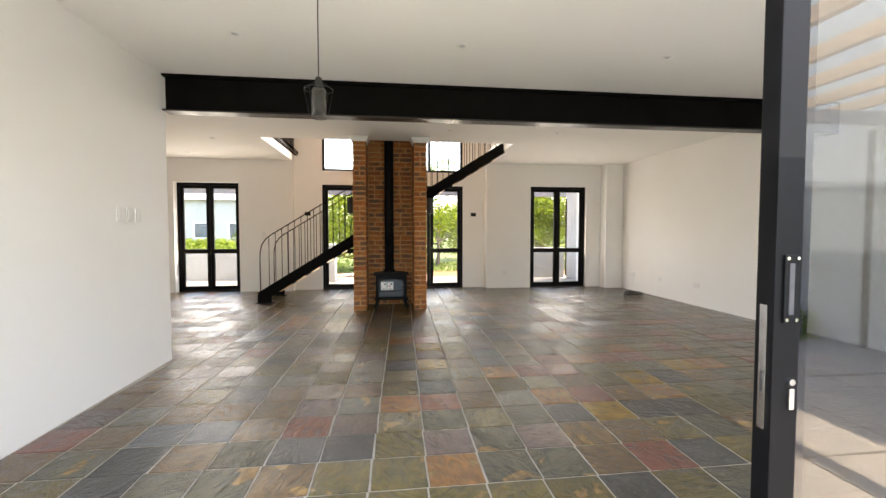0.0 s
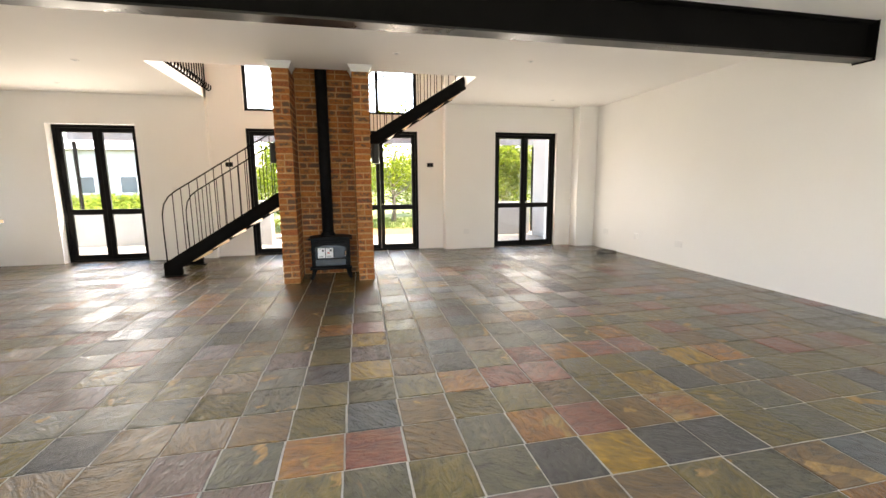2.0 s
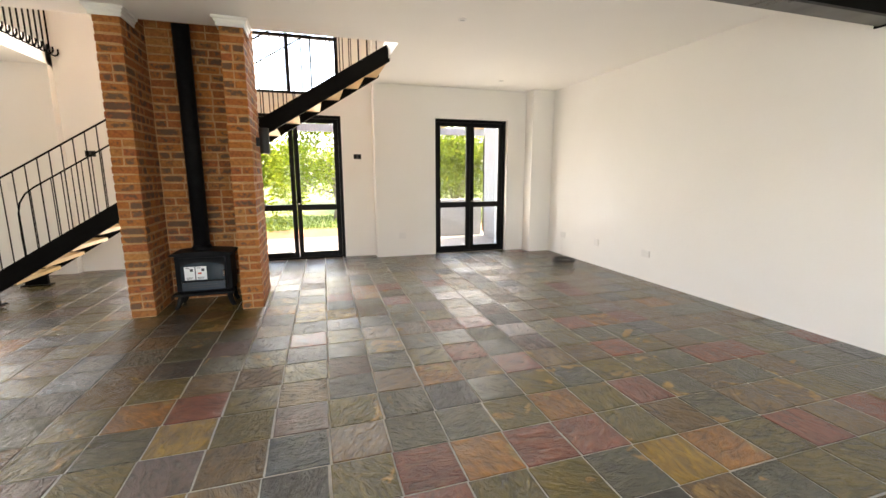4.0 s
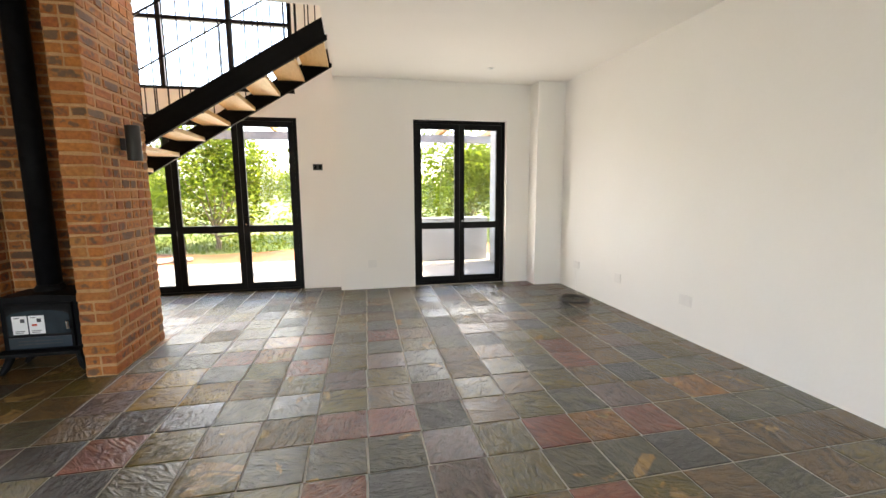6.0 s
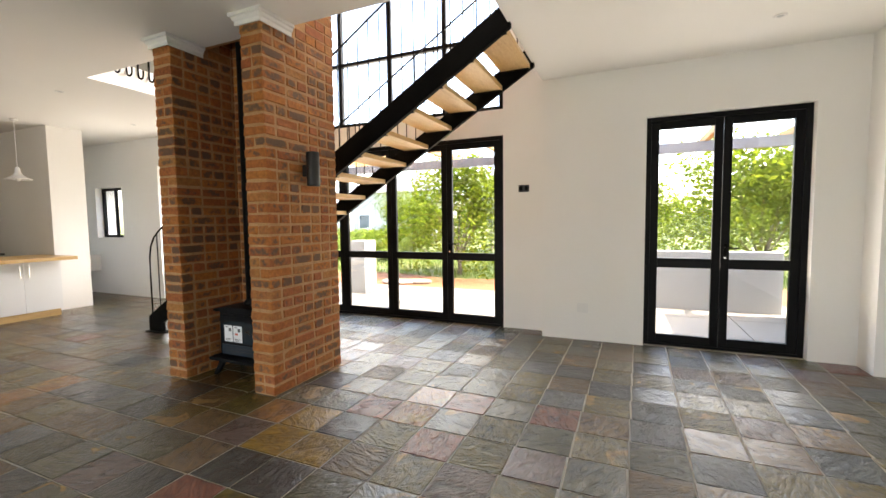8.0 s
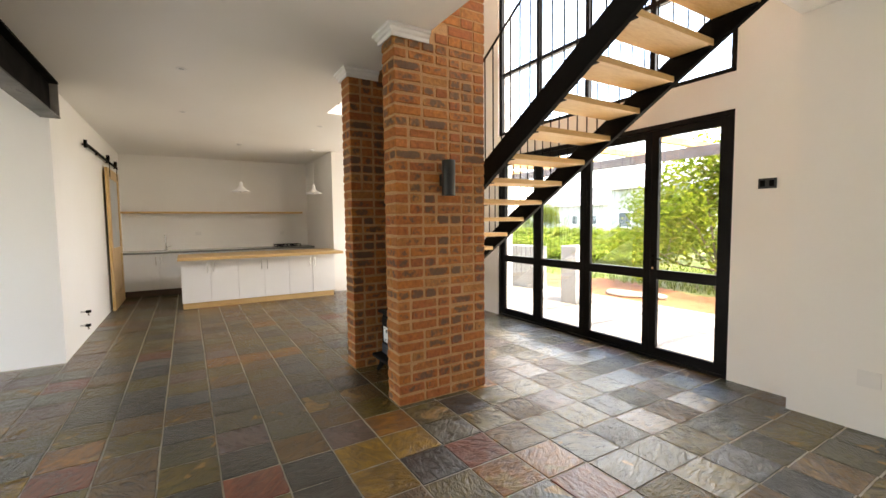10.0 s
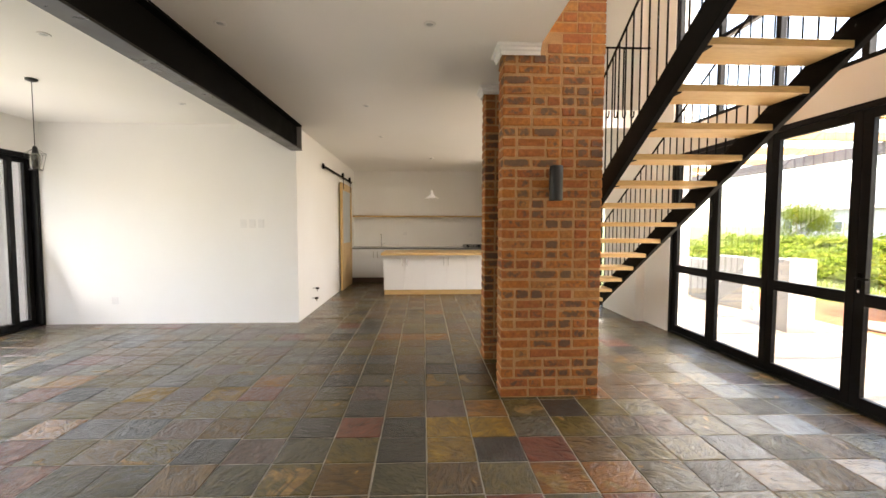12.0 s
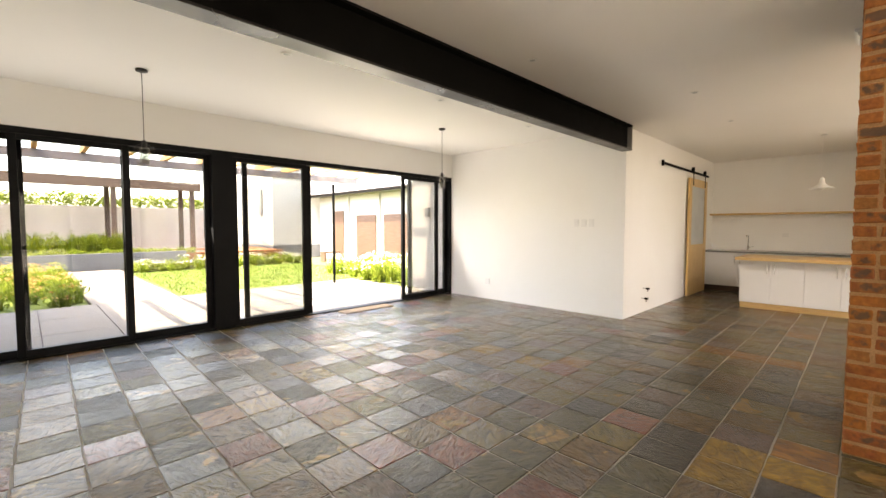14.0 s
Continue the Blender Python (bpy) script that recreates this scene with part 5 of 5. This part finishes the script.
me = bpy.data.meshes.new("rafter")
b = boxes((-0.035, 0.035, -1.45, 1.45, 0, 0.11), bevel=0.004)
b.to_mesh(me)
b.free()
me.materials.append(M_TIMBER)
for i in range(11):
    piece("rafter", me, bp, (-6.0 + i * 1.1, 11.25, 2.582))
for x in (-6.2, 5.1):
    part("post", tube(bmesh.new(), [(x, 12.2, -0.03), (x, 12.2, 2.38)], 0.04, 10), M_STEEL, bp)
tp = thing("terrace_pergola", (4.5, -13.9, 0.42), "brown timber pergola on the terrace", "pergola")
part("roof_frame", boxes((-1.5, 13, -15.0, -13.0, 3.05, 3.25), (-1.5, 13, -13.0, -12.9, 2.9, 3.25)), M_GARAGE, tp)
for x in (-1.2, 1.4, 4.6, 7.8):
    part("post", boxes((x - 0.08, x + 0.08, -13.15, -13.0, 0.40, 3.05)), M_GARAGE, tp)
    part("post", boxes((x - 0.08, x + 0.08, -14.95, -14.8, 0.40, 3.05)), M_GARAGE, tp)

# garage wing and the tall white house beyond the lawn
gw = thing("garage_wing", (-8, -9, -0.12), "long white garage wing with brown slatted doors", "building")
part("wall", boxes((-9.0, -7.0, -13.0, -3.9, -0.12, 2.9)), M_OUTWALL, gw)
part("roof", boxes((-9.3, -6.4, -13.05, -3.6, 2.92, 3.08)), M_ROOF, gw, "low grey sheet roof with a dark gutter")
part("gutter", boxes((-6.4, -6.3, -13.05, -3.6, 2.88, 3.0), bevel=0.01), M_STEEL, gw)
for a, b_ in ((-9.6, -8.1), (-7.55, -5.75)):
    d = part("garage_door", boxes((-6.998, -6.97, a, b_, -0.08, 1.97)), M_GARAGE, gw, "brown slatted garage door")
    sl = bpy.data.meshes.new("slat")
    q = boxes((-0.012, 0.012, 0.01, b_ - a - 0.01, 0, 0.085), bevel=0.003)
    q.to_mesh(sl)
    q.free()
    sl.materials.append(M_GARAGE)
    for k in range(20):
        piece("slat", sl, d, (-6.956, a, -0.06 + k * 0.101))
part("front_door", boxes((-6.998, -6.95, -11.5, -10.7, -0.08, 2.2), bevel=0.005), M_GARAGE, gw, "tall dark timber door")
for y in (-7.83, -3.95, -10.2):
    part("downpipe", tube(bmesh.new(), [(-6.93, y, -0.1), (-6.93, y, 2.9)], 0.04, 10), M_OUTWALL, gw)
hs = thing("white_house", (-6, -16, -0.12), "tall white plastered house block with a grey plinth", "building")
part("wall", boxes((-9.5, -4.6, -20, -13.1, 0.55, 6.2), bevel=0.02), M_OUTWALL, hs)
part("plinth", boxes((-9.5, -4.55, -20, -13.06, -0.12, 0.55)), M_GREYWALL, hs, "grey rendered plinth")
for y in (-14.6, -16.6):
    wv = part("window", boxes((-4.60, -4.57, y, y + 0.35, 2.0, 3.3)), M_ALU, hs)
    part("pane", boxes((-4.57, -4.562, y + 0.05, y + 0.30, 2.05, 3.25)), M_DARKGLASS, wv)
bk = put("garden_bench", boxes((-6.3, -5.5, -10.3, -9.9, 0.28, 0.34), (-6.28, -6.2, -10.28, -9.92, -0.12, 0.28), (-5.6, -5.52, -10.28, -9.92, -0.12, 0.28), bevel=0.006), M_GARAGE, "dark timber garden bench by the garage wing", "bench", base=(-5.9, -10.1, -0.12))

# neighbours' houses beyond the trees
def far_house(x, y, w, d, h, rz, label):
    t = thing("house", (x, y, -0.12), label, "house", group="far houses")

    def local(bm):
        for v in bm.verts:
            v.co += Vector((x, y, -0.12))
        return bm
    part("wall", local(boxes((-w / 2, w / 2, -d / 2, d / 2, 0, h))), M_OUTWALL, t)
    bm = bmesh.new()
    p = [(-w / 2 - 0.4, -d / 2 - 0.4, h), (w / 2 + 0.4, -d / 2 - 0.4, h), (w / 2 + 0.4, d / 2 + 0.4, h), (-w / 2 - 0.4, d / 2 + 0.4, h), (-w / 2 - 0.4, 0, h + d * 0.32), (w / 2 + 0.4, 0, h + d * 0.32)]
    vv = [bm.verts.new(q) for q in p]
    for f in ((0, 1, 5, 4), (2, 3, 4, 5), (0, 4, 3), (1, 2, 5), (0, 3, 2, 1)):
        bm.faces.new([vv[i] for i in f])
    part("roof", local(bm), M_ROOF, t, "grey pitched roof")
    k = int(w / 2.6)
    for i in range(k):
        a = -w / 2 + w * (i + 0.5) / k
        wv = part("window", local(boxes((a - 0.6, a + 0.6, -d / 2 - 0.05, -d / 2 - 0.002, 0.9, 2.2))), M_TRIM, t)
        part("pane", local(boxes((a - 0.52, a + 0.52, -d / 2 - 0.06, -d / 2 - 0.051, 0.98, 2.12))), M_DARKGLASS, wv)


far_house(-39, 54, 15, 8, 3.4, 0, "white single-storey house with a grey pitched roof")
far_house(-15.5, 38, 8, 5, 4.0, 0, "pale tall house with a grey roof behind the garden")
far_house(24, 55, 14, 8, 3.2, 0, "white single-storey house with a grey pitched roof")

# ---- slate floor tiles ----
PX, PY, OX, OY, SKEW = 0.3125, 0.317, -0.365, 0.098, 0.028
MARKED = {}
for code in ("r5,11 r7,11 y8,12 b3,12 r12,10 r14,10 p3,13 y1,13 o0,14 r1,14 r10,12 o10,10 y9,10 o15,17 r8,17 r13,19 r11,16 o2,20 r3,17 y3,19 r13,16 p9,16 y4,19 d9,24 d8,25 r8,22 y3,20 "
             "r7,15 r7,17 o6,14 r4,21 o5,21 r1,8 r-2,7 o7,8 r5,8 d4,7 y5,7 d6,7 y7,9 d0,11 y1,11 r5,10 o4,8 r8,11 o8,12 d8,9 d4,20 n4,22 d4,18 d2,17 d3,16 v3,15 p4,15 d4,14").split():
    i, j = code[1:].split(",")
    MARKED[(int(i), int(j))] = code[0]
tr = random.Random(42)


def slate_mesh(seed):
    r = random.Random(seed)
    bm = bmesh.new()
    n = 6
    cut = (0, 0.018, 0.25, 0.5, 0.75, 0.982, 1)
    hx, hy = (PX - 0.011) / 2, (PY - 0.010) / 2
    grid = []
    for j in range(n + 1):
        row = []
        for i in range(n + 1):
            edge = i in (0, n) or j in (0, n)
            x, y = -hx + 2 * hx * cut[i], -hy + 2 * hy * cut[j]
            if edge:
                x += r.uniform(-0.0018, 0.0018)
                y += r.uniform(-0.0018, 0.0018)
            row.append(bm.verts.new((x, y, -0.0003 + r.uniform(-0.0003, 0.0003) if edge else r.uniform(-0.0005, 0.0005))))
        grid.append(row)
    for j in range(n):
        for i in range(n):
            bm.faces.new((grid[j][i], grid[j][i + 1], grid[j + 1][i + 1], grid[j + 1][i])).smooth = True
    ring = [grid[0][i] for i in range(n)] + [grid[j][n] for j in range(n)] + [grid[n][i] for i in range(n, 0, -1)] + [grid[j][0] for j in range(n, 0, -1)]
    low = [bm.verts.new((v.co.x, v.co.y, -0.009)) for v in ring]
    for k in range(len(ring)):
        bm.faces.new((ring[k], low[k], low[(k + 1) % len(ring)], ring[(k + 1) % len(ring)]))
    bmesh.ops.recalc_face_normals(bm, faces=bm.faces)
    me = bpy.data.meshes.new("slate_tile")
    bm.to_mesh(me)
    bm.free()
    return me


slate_kinds = {}
KINDS = "gggggggdddvvvvvvvvvnnnnnnnnnbppor"


def kind_of(i, j):
    k = tr.choice(KINDS)
    return MARKED.get((i, j), k)


floor_ob = bpy.data.objects["floor"]
ORIGIN[floor_ob] = Vector((0, 0, 0))
far_v, far_f, far_m = [], [], []
keys = list(SLATES)
protos = [slate_mesh(100 + s) for s in range(5)]
for i in range(-24, 19):
    for j in range(1, 31):
        cy = OY + (j + 0.5) * PY
        cx = OX + (i + 0.5) * PX + SKEW * (cy - 6.8)
        if cy < 0.56 or cy > 9.62 or cx > XR + 0.1 or (cx < XL - 0.1 and cy < YW - 0.1) or cx < KX:
            continue
        if 1.84 < cx and cy > 9.42:
            continue
        k = kind_of(i, j)
        s = tr.randrange(5)
        turn = tr.choice((0, math.pi))
        dx, dy, dz = tr.uniform(-0.002, 0.002), tr.uniform(-0.002, 0.002), tr.uniform(-0.0008, 0.0008)
        if -1 <= i <= 13 and 4 <= j <= 23:
            if (k, s) not in slate_kinds:
                me = protos[s].copy()
                me.name = "slate_tile"
                me.materials.append(SLATES[k])
                slate_kinds[(k, s)] = me
            piece("slate_tile", slate_kinds[(k, s)], floor_ob, (cx + dx, cy + dy, dz), turn)
        else:
            base = len(far_v)
            me = protos[s]
            sg = -1 if turn else 1
            far_v += [(cx + dx + sg * v.co.x, cy + dy + sg * v.co.y, v.co.z + dz) for v in me.vertices]
            for f in me.polygons:
                far_f.append([base + q for q in f.vertices])
                far_m.append(keys.index(k))
me = bpy.data.meshes.new("slate_tiles")
me.from_pydata(far_v, [], far_f)
for k in keys:
    me.materials.append(SLATES[k])
me.polygons.foreach_set("material_index", far_m)
me.polygons.foreach_set("use_smooth", [True] * len(far_f))
rest_ob = new("slate_tiles", me)
rest_ob.parent = floor_ob
tagged(rest_ob, "riven slate tiles further off", kind="stuff")
